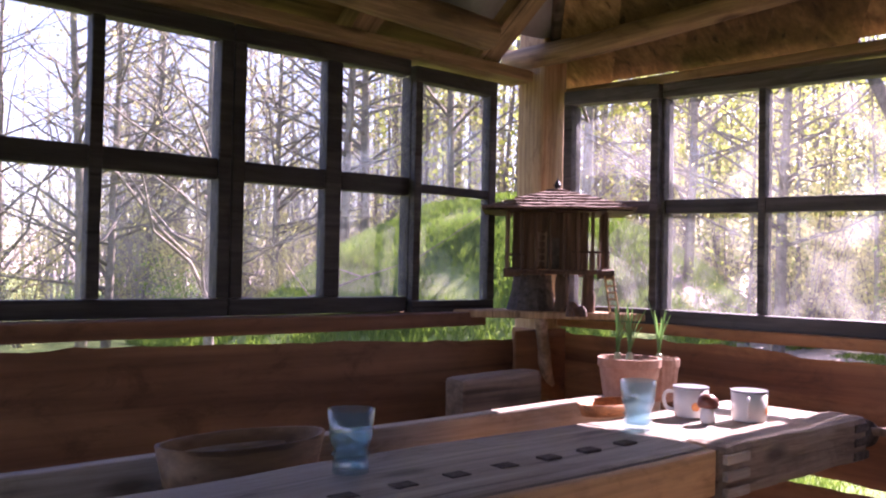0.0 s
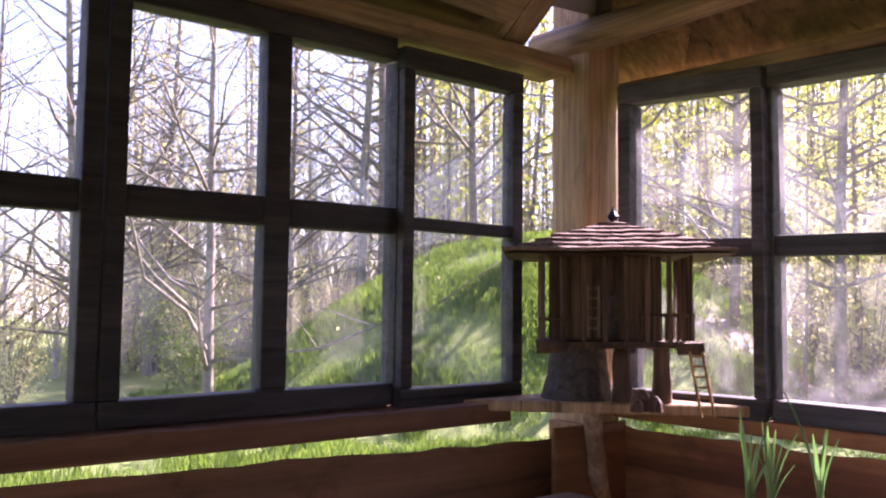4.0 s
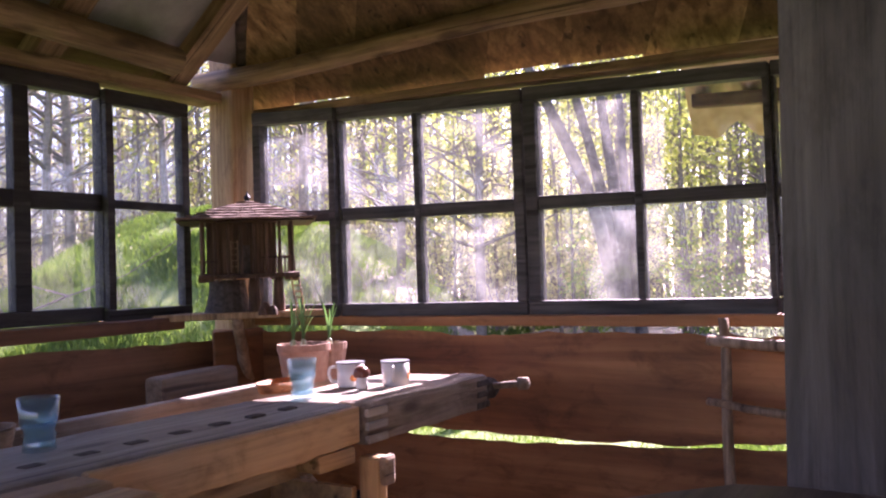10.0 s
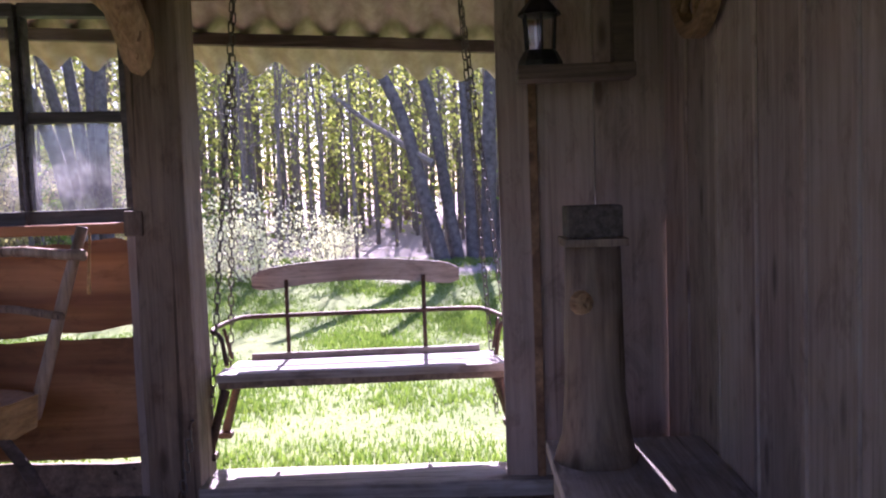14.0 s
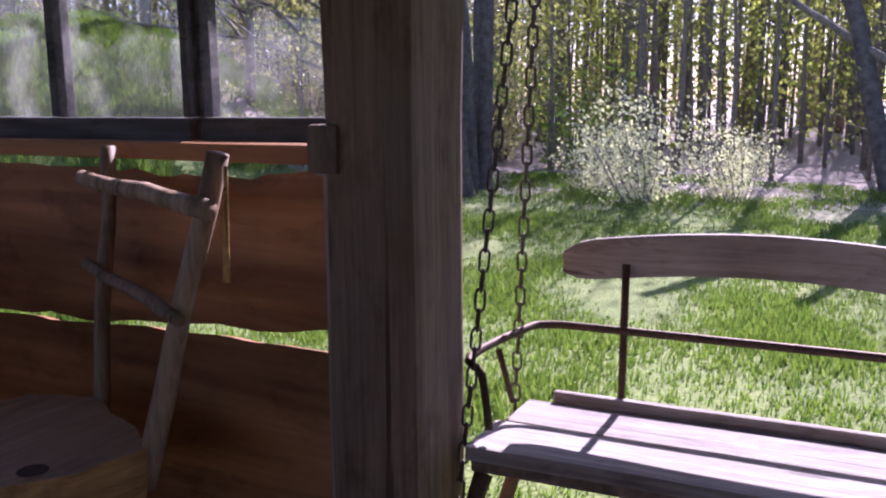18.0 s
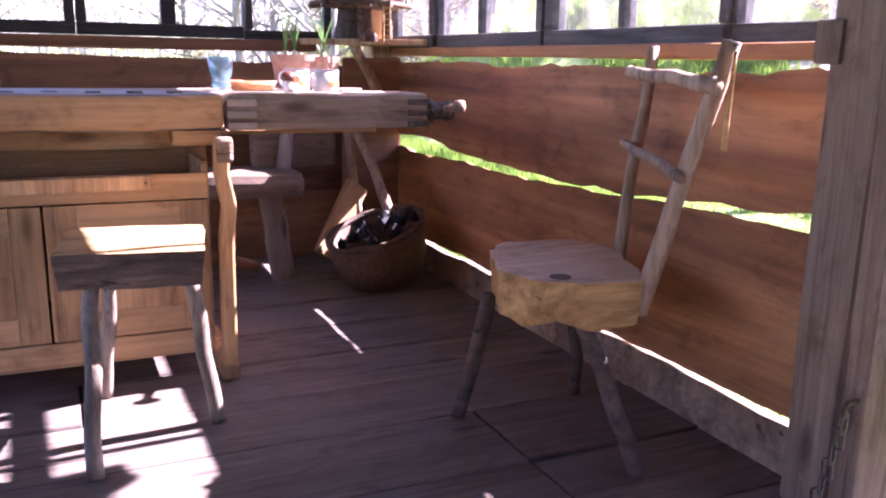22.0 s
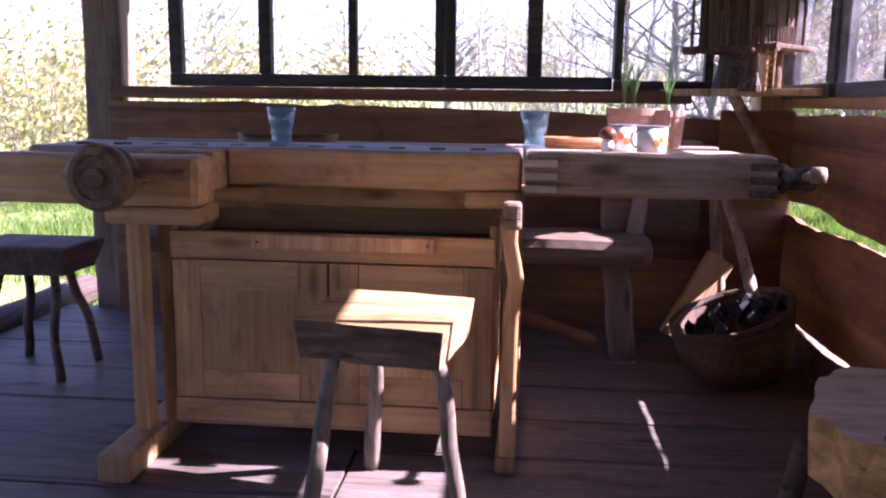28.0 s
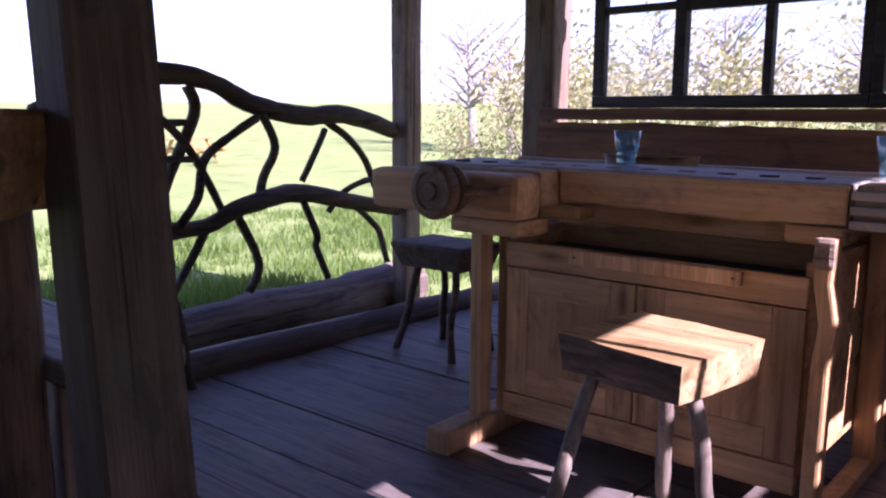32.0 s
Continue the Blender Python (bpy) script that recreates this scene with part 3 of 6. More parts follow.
while len(spots) < 290 and tries < 20000:
    tries += 1
    d, az = 10.8 + 24 * random.random() ** 1.5, random.choice((random.uniform(-34, 45), random.uniform(-34, 45), random.uniform(-34, 45), random.uniform(45, 115)))
    x, y = d * math.cos(radians(az)) - 1.0, d * math.sin(radians(az)) - 2.0
    if math.hypot((x - MX) / 5.6, (y - MY) / 4.6) < 0.95 or any(math.hypot(x - a, y - b) < 0.5 for a, b in spots):
        continue
    if az > 76 or az > 68 and d < 20:
        continue
    spots.append((x, y))
used = set()
for i, (x, y) in enumerate(spots):
    d = math.hypot(x + 1, y + 2)
    az = math.degrees(math.atan2(y + 2, x + 1))
    k = random.choice((0, 1, 2, 3, 5) if az < 40 else (4, 4, 4, 5, 0) if az < 60 else (4,))
    s = random.uniform(0.85, 1.15) * (0.95 if d < 14 else d / 14.5)
    if -18 < az < 38:
        s = min(s * 1.25, 0.50 * d / (7.2, 7.6, 6.0, 7.6, 7.0, 6.6)[k])
    else:
        s *= 1.3
    m = pose(x, y, ground_height(x, y), 0, 0, random.uniform(0, 360)) @ Matrix.Diagonal((s, s, s, 1))
    if k in used:
        o = copy_thing(kinds[k], m)
        o.matrix_basis = m
    else:
        kinds[k].matrix_basis = m
        used.add(k)

# thin trees of unknown kind, whitened so they fade into the bright sky
hazed = make_tree("birch_tree", 19, 8.0, 0.05, 26, 380, 0.03, "tall thin tree whitened for haze and glare, with opening leaves", PALELEAF, 0.25, 0.14, bark=HAZEBARK)
random.seed(29)
for i in range(15):
    az, d = 72 + i * 1.5 + random.uniform(-1, 1), random.uniform(19, 28)
    x, y = d * math.cos(radians(az)) - 1.0, d * math.sin(radians(az)) - 2.0
    s = random.uniform(.9, 1.25)
    m = pose(x, y, ground_height(x, y), 0, 0, random.uniform(0, 360)) @ Matrix.Diagonal((s, s, s, 1))
    if i:
        copy_thing(hazed, m).matrix_basis = m
    else:
        hazed.matrix_basis = m

# branching bare trees that stand close behind the mound
spread_a = make_tree("bare_tree", 51, 7.5, 0.075, 46, 420, 0.03, "bare grey tree with many spreading thin branches", PALELEAF, 0.12, 0.30, bark=TRUNK, leaf_spread=0.2)
spread_b = make_tree("bare_tree", 52, 8.2, 0.09, 52, 380, 0.03, "tall bare grey tree with level branches", PALELEAF, 0.2, 0.24, bark=TRUNK, leaf_spread=0.2)
for i, (az, d, k, s) in enumerate(((74.5, 12.5, 1, 1.0), (73, 14, 0, 1.1), (66.6, 10.5, 0, .95), (57.2, 15, 1, 1.1), (55.6, 15.5, 1, 1.15), (49.5, 15, 0, 1.1), (62, 17, 0, 1.2), (79, 15, 0, 1.0), (70, 19, 1, 1.2), (40, 14, 1, 1.0), (33, 13, 0, 1.1), (27, 12, 1, 1.0))):
    x, y = d * math.cos(radians(az)) - 2.1, d * math.sin(radians(az)) - 1.9
    m = pose(x, y, ground_height(x, y) - .05, 0, 0, az * 37) @ Matrix.Diagonal((s, s, s, 1))
    ob = (spread_a, spread_b)[k]
    if i > 1 or i == 1 and k == 1:
        copy_thing(ob, m).matrix_basis = m
    else:
        ob.matrix_basis = m

# the clump of thick grey stems beyond the lawn
clump = thing("alder_clump", "clump of thick grey alder trunks growing from one root", "tree", at=(9.2, -4.0, 0.05))
for i, (dx, dy, tx, ty, r) in enumerate(((-.2, .28, .4, 1.55, .10), (0, .1, .2, .85, .09), (.1, -.12, .3, .15, .10), (.05, -.3, .1, -.25, .11), (.3, -.45, .5, -.6, .09))):
    bm = bmesh.new()
    pts, rad = through_points([(dx, dy, -.2), (dx + tx * .15, dy + ty * .2, 1.0), (dx + tx * .4, dy + ty * .45, 2.4), (dx + tx, dy + ty * 1.1, 4.2)], [r * 1.25, r, r * .9, r * .6])
    tube(bm, pts, rad, 10, 0.12)
    part("trunk", bm, ALDER, clump, smooth=True)
m = pose(7.9, 0.9, ground_height(7.9, 0.9), 0, 0, 75) @ Matrix.Diagonal((.9, .9, .9, 1))
copy_thing(clump, m).matrix_basis = m
fallen = thing("fallen_branch", "thin bare leaning branch against the alder stems", "branch")
bm = stick((9.0, -3.55, 1.5), (9.4, -2.1, 2.55), 0.05, 0.03, 0.05, 3)
part("branch", bm, TRUNK, fallen)

def far_wood():
    """The deeper wood: innumerable thin stems and leaves behind the single trees."""
    random.seed(77)
    bm = bmesh.new()
    vs, fs = [], []
    for i in range(420):
        d, az = random.uniform(17, 36), random.uniform(-36, 58)
        x, y = d * math.cos(radians(az)) - 1, d * math.sin(radians(az)) - 2
        z = ground_height(x, y)
        h = (0.44 if -20 < az < 40 else 0.6) * d * random.uniform(.6, 1.0)
        tube(bm, [(x, y, z), (x + random.uniform(-.3, .3), y + random.uniform(-.3, .3), z + h)], [random.uniform(.03, .07), .012], 4)
        for k in range(9):
            leaf_cloud(vs, fs, (x, y, z + h * random.uniform(.08, .98)), (.8, .8, .7), 18, .085)
    tagged(part("far_stems", bm, TRUNK), "distant thin grey stems of a young wood", "wood", kind="stuff")
    me = bpy.data.meshes.new("far_leaves")
    me.from_pydata(vs, [], fs)
    me.materials.append(LEAF)
    tagged(new("far_leaves", me), "distant light green leaves of a young wood", "wood", kind="stuff")


far_wood()


def twig_wood():
    """The hazy thicket to the north-east: bare pale twigs with yellowish buds."""
    random.seed(91)
    bm = bmesh.new()
    vs, fs = [], []
    for i in range(270):
        az = random.uniform(36, 74) if i % 6 else random.uniform(74, 95)
        d = random.uniform(17, 30)
        x, y = d * math.cos(radians(az)) - 1, d * math.sin(radians(az)) - 2
        if math.hypot((x - MX) / 5.6, (y - MY) / 4.6) < 1.0:
            continue
        z = ground_height(x, y)
        h = d * random.uniform(.12, .34) * (1 if az < 74 else .7)
        for k in range(5):
            a = random.uniform(0, 6.28)
            tip = Vector((x + math.cos(a) * h * .22, y + math.sin(a) * h * .22, z + h * random.uniform(.7, 1.05)))
            pts = bent((x, y, z), tip, 4, h * .05, i + k * .37)
            tube(bm, pts, [.022, .018, .013, .009, .004], 3)
            for p in pts[1:]:
                leaf_cloud(vs, fs, p, (h * .1, h * .1, h * .1), 9, .05)
                tube(bm, [p, p + Vector((random.uniform(-1, 1), random.uniform(-1, 1), random.uniform(.1, 1))) * h * .2], [.008, .003], 3)
    tagged(part("thicket_stems", bm, PALETRUNK), "pale bare twigs of a hazy thicket", "thicket", kind="stuff")
    me = bpy.data.meshes.new("thicket_buds")
    me.from_pydata(vs, [], fs)
    me.materials.append(PALELEAF)
    tagged(new("thicket_buds", me), "yellowish opening buds of a thicket", "thicket", kind="stuff")


twig_wood()

BUSH = "low bush with pale spring leaves and twigs"
def make_bush(name, seed, h, w, leaves, mat, label, size=0.03):
    random.seed(seed)
    ob = thing(name, label, "bush", "bushes")
    bm = bmesh.new()
    vs, fs = [], []
    for i in range(16):
        a, l = random.uniform(0, 6.28), random.uniform(0.3, 1.0)
        tip = (math.cos(a) * w * l, math.sin(a) * w * l, h * random.uniform(0.6, 1.1))
        pts = bent((math.cos(a) * .05, math.sin(a) * .05, -0.05), tip, 4, 0.08, seed + i)
        tube(bm, pts, [.012, .01, .008, .006, .003], 4)
        for p in pts[1:]:
            leaf_cloud(vs, fs, p, (w * .16, w * .16, h * .1), leaves // 64, size)
    tagged(part("brushwood", bm, TRUNK, ob), kind="stuff")
    me = bpy.data.meshes.new("foliage")
    me.from_pydata(vs, [], fs)
    me.materials.append(mat)
    new("foliage", me).parent = ob
    return ob


bush_a = make_bush("blossoming_bush", 31, 1.2, 0.75, 2400, BLOSSOM, "low bush with pale blossoming twigs", 0.024)
bush_a.matrix_basis = pose(7.6, -1.35, GROUND)
bush_b = make_bush("leafy_bush", 32, 1.6, 1.0, 1600, LEAFD, BUSH, 0.04)
bush_b.matrix_basis = pose(10.5, 0.6, GROUND)
bush_c = make_bush("twiggy_bush", 35, 2.2, 1.1, 2200, PALELEAF, "tall loose bush with pale yellow spring twigs", 0.03)
bush_c.matrix_basis = pose(4.5, 14.5, ground_height(4.5, 14.5))
random.seed(8)
for x, y, s in ((8.3, -0.6, .7), (8.0, -2.2, .75), (9.6, -5.2, .8), (10.2, -2.0, .6), (11.0, -6.5, 1.0)):
    copy_thing(bush_a if s < .8 else bush_b, pose(x, y, GROUND, 0, 0, random.uniform(0, 360)) @ Matrix.Diagonal((s, s, s, 1))).scale = (s, s, s)
for i in range(46):
    az, d = random.uniform(18, 84), random.uniform(11, 20)
    x, y = d * math.cos(radians(az)) - 1, d * math.sin(radians(az)) - 2
    if math.hypot((x - MX) / 5.6, (y - MY) / 4.6) < 0.8:
        continue
    s = random.uniform(0.8, 1.6) if az < 55 else random.uniform(.5, .9)
    copy_thing(random.choice((bush_b, bush_c, bush_c)), pose(x, y, ground_height(x, y), 0, 0, random.uniform(0, 360))).scale = (s, s, s)

# orchard, shrubs, shed and picnic table beyond the railing
orchard = make_tree("orchard_tree", 21, 3.6, 0.16, 46, 700, 0.035, "old bare orchard tree with twisted branches", PALELEAF, 0.3, 0.52, 0.08, bark=PALETRUNK, round_crown=True)
orchard.matrix_basis = pose(-8.6, 16.0, ground_height(-8.6, 16.0))
for x, y, s in ((-11.5, 17.5, 1.0), (-6.0, 19.0, .95), (-14.5, 15.5, .9), (-3.5, 21.0, 1.0), (-17, 17, 1.1), (-1, 24, 1.0)):
    copy_thing(orchard, pose(x, y, ground_height(x, y), 0, 0, x * 40)).scale = (s, s, s)
shrub = make_bush("yellow_shrub", 33, 2.0, 1.1, 2600, SHRUBLEAF, "tall loose shrub with yellow-green spring leaves", 0.04)
shrub.matrix_basis = pose(-6.4, 5.2, ground_height(-6.4, 5.2))
for x, y, s in ((-7.2, 7.0, 1.0), (-5.6, 7.5, 1.15), (-4.6, 8.5, 1.1), (-8.8, 6.6, .7), (-9.6, 12, 1.3), (-3.4, 9.5, 1.0), (-13.5, 16, 1.2)):
    copy_thing(shrub, pose(x, y, ground_height(x, y), 0, 0, x * 77)).scale = (s, s, s)

shed = thing("far_shed", "small grey wooden shed on the far meadow", "shed", at=(-52.0, 24.4, ground_height(-52.0, 24.4)))
shed.scale = (.8, .8, .8)
part("wall", boxes((-1.4, 1.4, -1.6, 1.6, -.3, 2.0)), GREYZ, shed)
bm = bmesh.new()
v = [bm.verts.new(p) for p in ((-1.7, -1.9, 1.9), (1.7, -1.9, 1.9), (1.7, 1.9, 1.9), (-1.7, 1.9, 1.9), (0, -1.9, 3.1), (0, 1.9, 3.1))]
for f in ((0, 1, 4), (2, 3, 5), (1, 2, 5, 4), (3, 0, 4, 5), (0, 3, 2, 1)):
    bm.faces.new([v[i] for i in f])
part("roof", bm, PLASTER, shed)
part("door", boxes((1.39, 1.44, -.5, .4, -.1, 1.75)), BARK, shed)

picnic = thing("picnic_table", "orange-brown wooden picnic table with benches on the meadow", "picnic table", at=(-16.4, 6.6, ground_height(-16.4, 6.6)))
picnic.scale = (.75, .75, .75)
picnic.rotation_euler = (0, 0, radians(35))
for k in range(4):
    part("tabletop_board", boxes((-.38 + k * .19, -.21 + k * .19, -.9, .9, .70, .74)), CHAIREDGE, picnic)
for sx in (-.75, .6):
    part("bench_seat", boxes((sx, sx + .2, -.9, .9, .42, .46)), CHAIREDGE, picnic)
for sy in (-.6, .6):
    part("crossbeam", boxes((-.8, .85, sy - .04, sy + .04, .34, .42)), CHAIREDGE, picnic)
    for sx in (-1, 1):
        part("leg", tube(bmesh.new(), [(sx * .6, sy, 0), (sx * .25, sy, .7)], .05, 4), CHAIREDGE, picnic)


# ---- the shelter: floor, posts, walls ----
floor = thing("floor", "worn grey-brown wooden floor boards", "floor", kind="structure")
part("floor_frame", boxes((-3.36, 0.05, -4.95, 0.1, -0.16, -0.045)), BARK, floor)
ys = [-4.95, -4.62, -4.30, -4.0, -3.68, -3.37, -3.05, -2.75, -2.43, -2.10, -1.80, -1.48, -1.18, -0.86, -0.55, -0.25, 0.06]
random.seed(3)
for a, b in zip(ys, ys[1:]):
    cut = -0.59 if -3.0 < a < -2.2 else random.choice((-1.6, -2.1, 9))
    runs = [(-3.36, cut - .004), (cut + .004, 0.04)] if cut < 0 else [(-3.36, 0.04)]
    for x0, x1 in runs:
        dz = random.uniform(-.004, .002)
        part("plank", boxes((x0, x1, a + .004, b - .004, -0.045, dz), bev=.003, cuts=6, wob=.0015), FLOOR, floor)

# sill log along the open side
sill = thing("sill_log", "dark round log along the floor's open edge", "log", kind="structure")
part("log", stick((-3.42, -3.6, 0.0), (-3.42, 0.4, 0.0), 0.09, 0.08, 0.02, 4, 10, 14), DARKSTICK, sill, smooth=True)

# corner and side posts
def post(name, x0, x1, y0, y1, z0, z1, mat, label):
    ob = thing(name, label, "post", kind="structure")
    part("beam", boxes((x0, x1, y0, y1, z0, z1), bev=.018, cuts=7, wob=.007), mat, ob, smooth=False)
    return ob


post("corner_post", -0.18, -0.04, -0.11, 0.04, -.15, 2.45, PALEZ, "pale squared wooden corner post")
post("side_post", -0.14, 0.06, -2.99, -2.79, -.15, 2.3, POSTZ, "weathered squared post beside the swing opening")
post("north_post", -3.16, -2.98, 0.0, 0.17, -.15, 2.6, POSTZ, "dark grey post at the end of the windows")
mp = post("middle_post", -.088, .088, -.088, .088, -.15, 2.9, MIDPOST, "thick grey squared post rising beside the bar slab")
mp.location = (-2.09, -2.80, 0)
mp.rotation_euler = (radians(1.5), radians(-2.2), radians(-4))
part("brace", stick((-0.05, -2.86, 1.52), (-0.62, -2.80, 2.25), 0.062, 0.062, 0.02, 2, 10), PALEZ, bpy.data.objects["side_post"], "round pale brace pole")
part("brace", stick((-0.03, -2.80, 1.75), (-0.03, -2.3, 2.3), 0.05, 0.05, 0.02, 5, 10), PALEZ, bpy.data.objects["side_post"])

# window wall to the north: a row of sashes over waney slabs
def window(name, axis, cols, z, bars, frame_m, glass_m, label, gap, outer):
    """One window of two rows; cols are pane edges along the wall, bars the cross bar's z, outer its frame's ends."""
    ob = thing(name, label, "window", kind="structure")
    t0, t1 = gap
    def bar(u0, u1, z0, z1, nm, a=t0, b=t1):
        s = (u0, u1, a, b, z0, z1) if axis == 'x' else (a, b, u0, u1, z0, z1)
        return part(nm, boxes(s, bev=.005, cuts=3, wob=.002), frame_m, ob)
    zb, zt = z
    bar(outer[0], outer[1], zb - .055, zb, "bottom_rail")
    bar(outer[0], outer[1], zt, zt + .055, "top_rail")
    us = sorted(c for pair in cols for c in pair)
    bar(outer[0], us[0], zb + .001, zt - .001, "stile")
    bar(us[-1], outer[1], zb + .001, zt - .001, "stile")
    for a, b in zip(us[1:-1:2], us[2:-1:2]):
        bar(a, b, zb + .001, zt - .001, "mullion", t0 + .004, t1 - .004)
    for a, b in cols:
        a, b = min(a, b), max(a, b)
        bar(a + .001, b - .001, bars[0], bars[1], "muntin", t0 + .006, t1 - .006)
        mid = (t0 + t1) / 2
        for z0, z1 in ((zb, bars[0]), (bars[1], zt)):
            s = (a - .004, b + .004, mid - .0015, mid + .0015, z0 - .004, z1 + .004)
            if axis == 'y':
                s = (s[2], s[3], s[0], s[1], s[4], s[5])
            part("pane", boxes(s), glass_m, ob)
    return ob


wall_n = thing("wall_north", "waney-edged dark brown slab boards under the windows", "wall", kind="structure")
DARKWIN = "dark-framed old window with small panes"
GREYWIN = "grey-painted old window with dusty small panes"


def settled(ob, axis, a, b, za, zb, base):
    """Sets a window along the line a to b (run, depth) and lets its head slope from za to zb, as the old walls have settled."""
    k = 0 if axis == 'x' else 1
    for part_ in ob.children:
        for v in part_.data.vertices:
            f = (v.co[k] - a[0]) / (b[0] - a[0])
            v.co[1 - k] += a[1] + (b[1] - a[1]) * f
            v.co.z += (za + (zb - za) * f - WINTOP) * min(1.12, max(0.0, (v.co.z - base) / (WINTOP - base)))


WINTOP = 1.874
NB = 1.107
settled(window("window_1", 'x', [(-.738, -.395)], (1.092, WINTOP), (1.478, 1.510), FRAMEX, GLASSA, DARKWIN, (-.02, .03), (-.772, -.357)), 'x', (-.738, -.005), (-.395, -.005), 1.905, 1.905, 1.09)
settled(window("window_2", 'x', [(-1.455, -1.145), (-1.08, -.741)], (NB, WINTOP), (1.458, 1.520), FRAMEX, GLASSA, DARKWIN, (-.03, .03), (-1.497, -.775)), 'x', (-1.455, .004), (-.741, .034), 1.914, 1.928, NB)
settled(window("window_3", 'x', [(-2.278, -1.928), (-1.891, -1.543)], (NB, WINTOP), (1.458, 1.520), FRAMEX, GLASSA, DARKWIN, (-.03, .03), (-2.312, -1.501)), 'x', (-2.278, .02), (-1.543, .004), 1.92, 1.914, NB)
settled(window("window_4", 'x', [(-2.697, -2.337)], (NB, WINTOP), (1.468, 1.500), FRAMEX, GLASSA, DARKWIN, (-.02, .03), (-2.755, -2.315)), 'x', (-2.697, .03), (-2.337, .022), 1.92, 1.92, NB)
wall_e = thing("wall_east", "waney-edged brown slab boards coloured with a warm sunlit glow, with gaps of daylight", "wall", kind="structure")
EB = 1.076
settled(window("window_5", 'y', [(-.560, -.205)], (EB, WINTOP), (1.437, 1.487), FRAMEY, GLASSB, GREYWIN, (-.03, .03), (-.592, -.165)), 'y', (-.205, -.085), (-.560, -.05), 1.882, 1.864, EB)
settled(window("window_6", 'y', [(-.974, -.607), (-1.42, -1.000)], (EB, WINTOP), (1.437, 1.490), FRAMEY, GLASSB, GREYWIN, (-.03, .03), (-1.462, -.595)), 'y', (-.607, -.025), (-1.42, -.01), 1.864, 1.825, EB)
settled(window("window_7", 'y', [(-1.883, -1.514), (-2.322, -1.911)], (EB, WINTOP), (1.437, 1.490), FRAMEY, GLASSB, GREYWIN, (-.03, .03), (-2.342, -1.465)), 'y', (-1.514, .0), (-2.322, .012), 1.828, 1.795, EB)
settled(window("window_8", 'y', [(-2.70, -2.356)], (EB, WINTOP), (1.437, 1.485), FRAMEY, GLASSB, GREYWIN, (-.03, .03), (-2.75, -2.345)), 'y', (-2.356, .04), (-2.70, .07), 1.80, 1.792, EB)

# wall plates and sills
def beam(name, parent, spec, mat, wob=.005, cuts=8):
    return part(name, boxes(spec, bev=.008, cuts=cuts, wob=wob), mat, parent)


beam("plate", wall_n, (-3.15, -.19, -.06, .075, 1.984, 2.032), LOGX)
beam("sill", wall_n, (-3.0, -.45, -.08, .05, .995, 1.048), WALLX, .006)
plate_e = beam("plate", wall_e, (-.06, .06, -2.80, -.12, 1.930, 1.966), LOGY)
for v in plate_e.data.vertices:   # it sinks towards the swing opening
    v.co.z += .028 * (v.co.y + .15)
beam("sill", wall_e, (-.075, .045, -2.80, -.03, .985, 1.025), WALLY, .004)
wv = lambda f, a, b, s: a + (b - a) * f + noise.noise((f * 5.0, s, 1.0)) * .018 + noise.noise((f * 11, s, 5.0)) * .01
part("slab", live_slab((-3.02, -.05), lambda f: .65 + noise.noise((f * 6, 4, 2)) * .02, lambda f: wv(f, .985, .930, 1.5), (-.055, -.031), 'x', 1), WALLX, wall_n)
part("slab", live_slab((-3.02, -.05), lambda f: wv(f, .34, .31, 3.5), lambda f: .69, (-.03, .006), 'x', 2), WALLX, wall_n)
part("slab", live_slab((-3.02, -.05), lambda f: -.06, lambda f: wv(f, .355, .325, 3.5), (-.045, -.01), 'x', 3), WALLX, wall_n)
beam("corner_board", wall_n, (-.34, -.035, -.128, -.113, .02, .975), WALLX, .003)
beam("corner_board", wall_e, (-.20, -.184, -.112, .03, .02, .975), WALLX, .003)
def between(f, stops):
    for (a, u), (b, v) in zip(stops, stops[1:]):
        if f <= b:
            return u + (v - u) * max(0.0, f - a) / (b - a)
    return stops[-1][1]


def gap_low(f):   # lower edge of the gap between the two great east slabs, from the corner (0) to the post (1)
    return between(f, ((0, .55), (.17, .537), (.3, .552), (.46, .544), (.62, .566), (.81, .586), (1, .598))) + noise.noise((f * 16, 3.3, 0)) * .012


def gap_high(f):
    return max(gap_low(f) + .003, between(f, ((0, .615), (.17, .612), (.3, .580), (.46, .578), (.60, .568), (.70, .576), (.81, .606), (.9, .622), (1, .650))) + noise.noise((f * 13, 8.3, 0)) * .014)


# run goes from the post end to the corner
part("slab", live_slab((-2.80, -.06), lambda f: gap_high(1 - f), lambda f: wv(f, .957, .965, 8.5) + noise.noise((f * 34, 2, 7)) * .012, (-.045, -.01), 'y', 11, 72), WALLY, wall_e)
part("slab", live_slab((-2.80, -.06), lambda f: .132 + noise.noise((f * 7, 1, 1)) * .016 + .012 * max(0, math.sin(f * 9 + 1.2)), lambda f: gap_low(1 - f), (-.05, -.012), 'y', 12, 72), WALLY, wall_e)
part("slab", live_slab((-2.80, -.06), lambda f: -.03, lambda f: .126 + noise.noise((f * 7, 1, 1)) * .02, (-.06, -.005), 'y', 13), BARX, wall_e)
beam("batten", wall_e, (-.075, -.048, -2.80, -2.74, .0, .98), GREYZ, .003)
beam("bracket", wall_e, (-.15, .02, -2.83, -2.76, .975, 1.065), POSTZ, .004, 2)

# threshold of the swing opening
thr = thing("threshold", "grey weathered beam across the swing opening", "beam", kind="structure")
beam("beam", thr, (-.16, .06, -4.50, -2.98, -.1, .055), GREYY, .006)

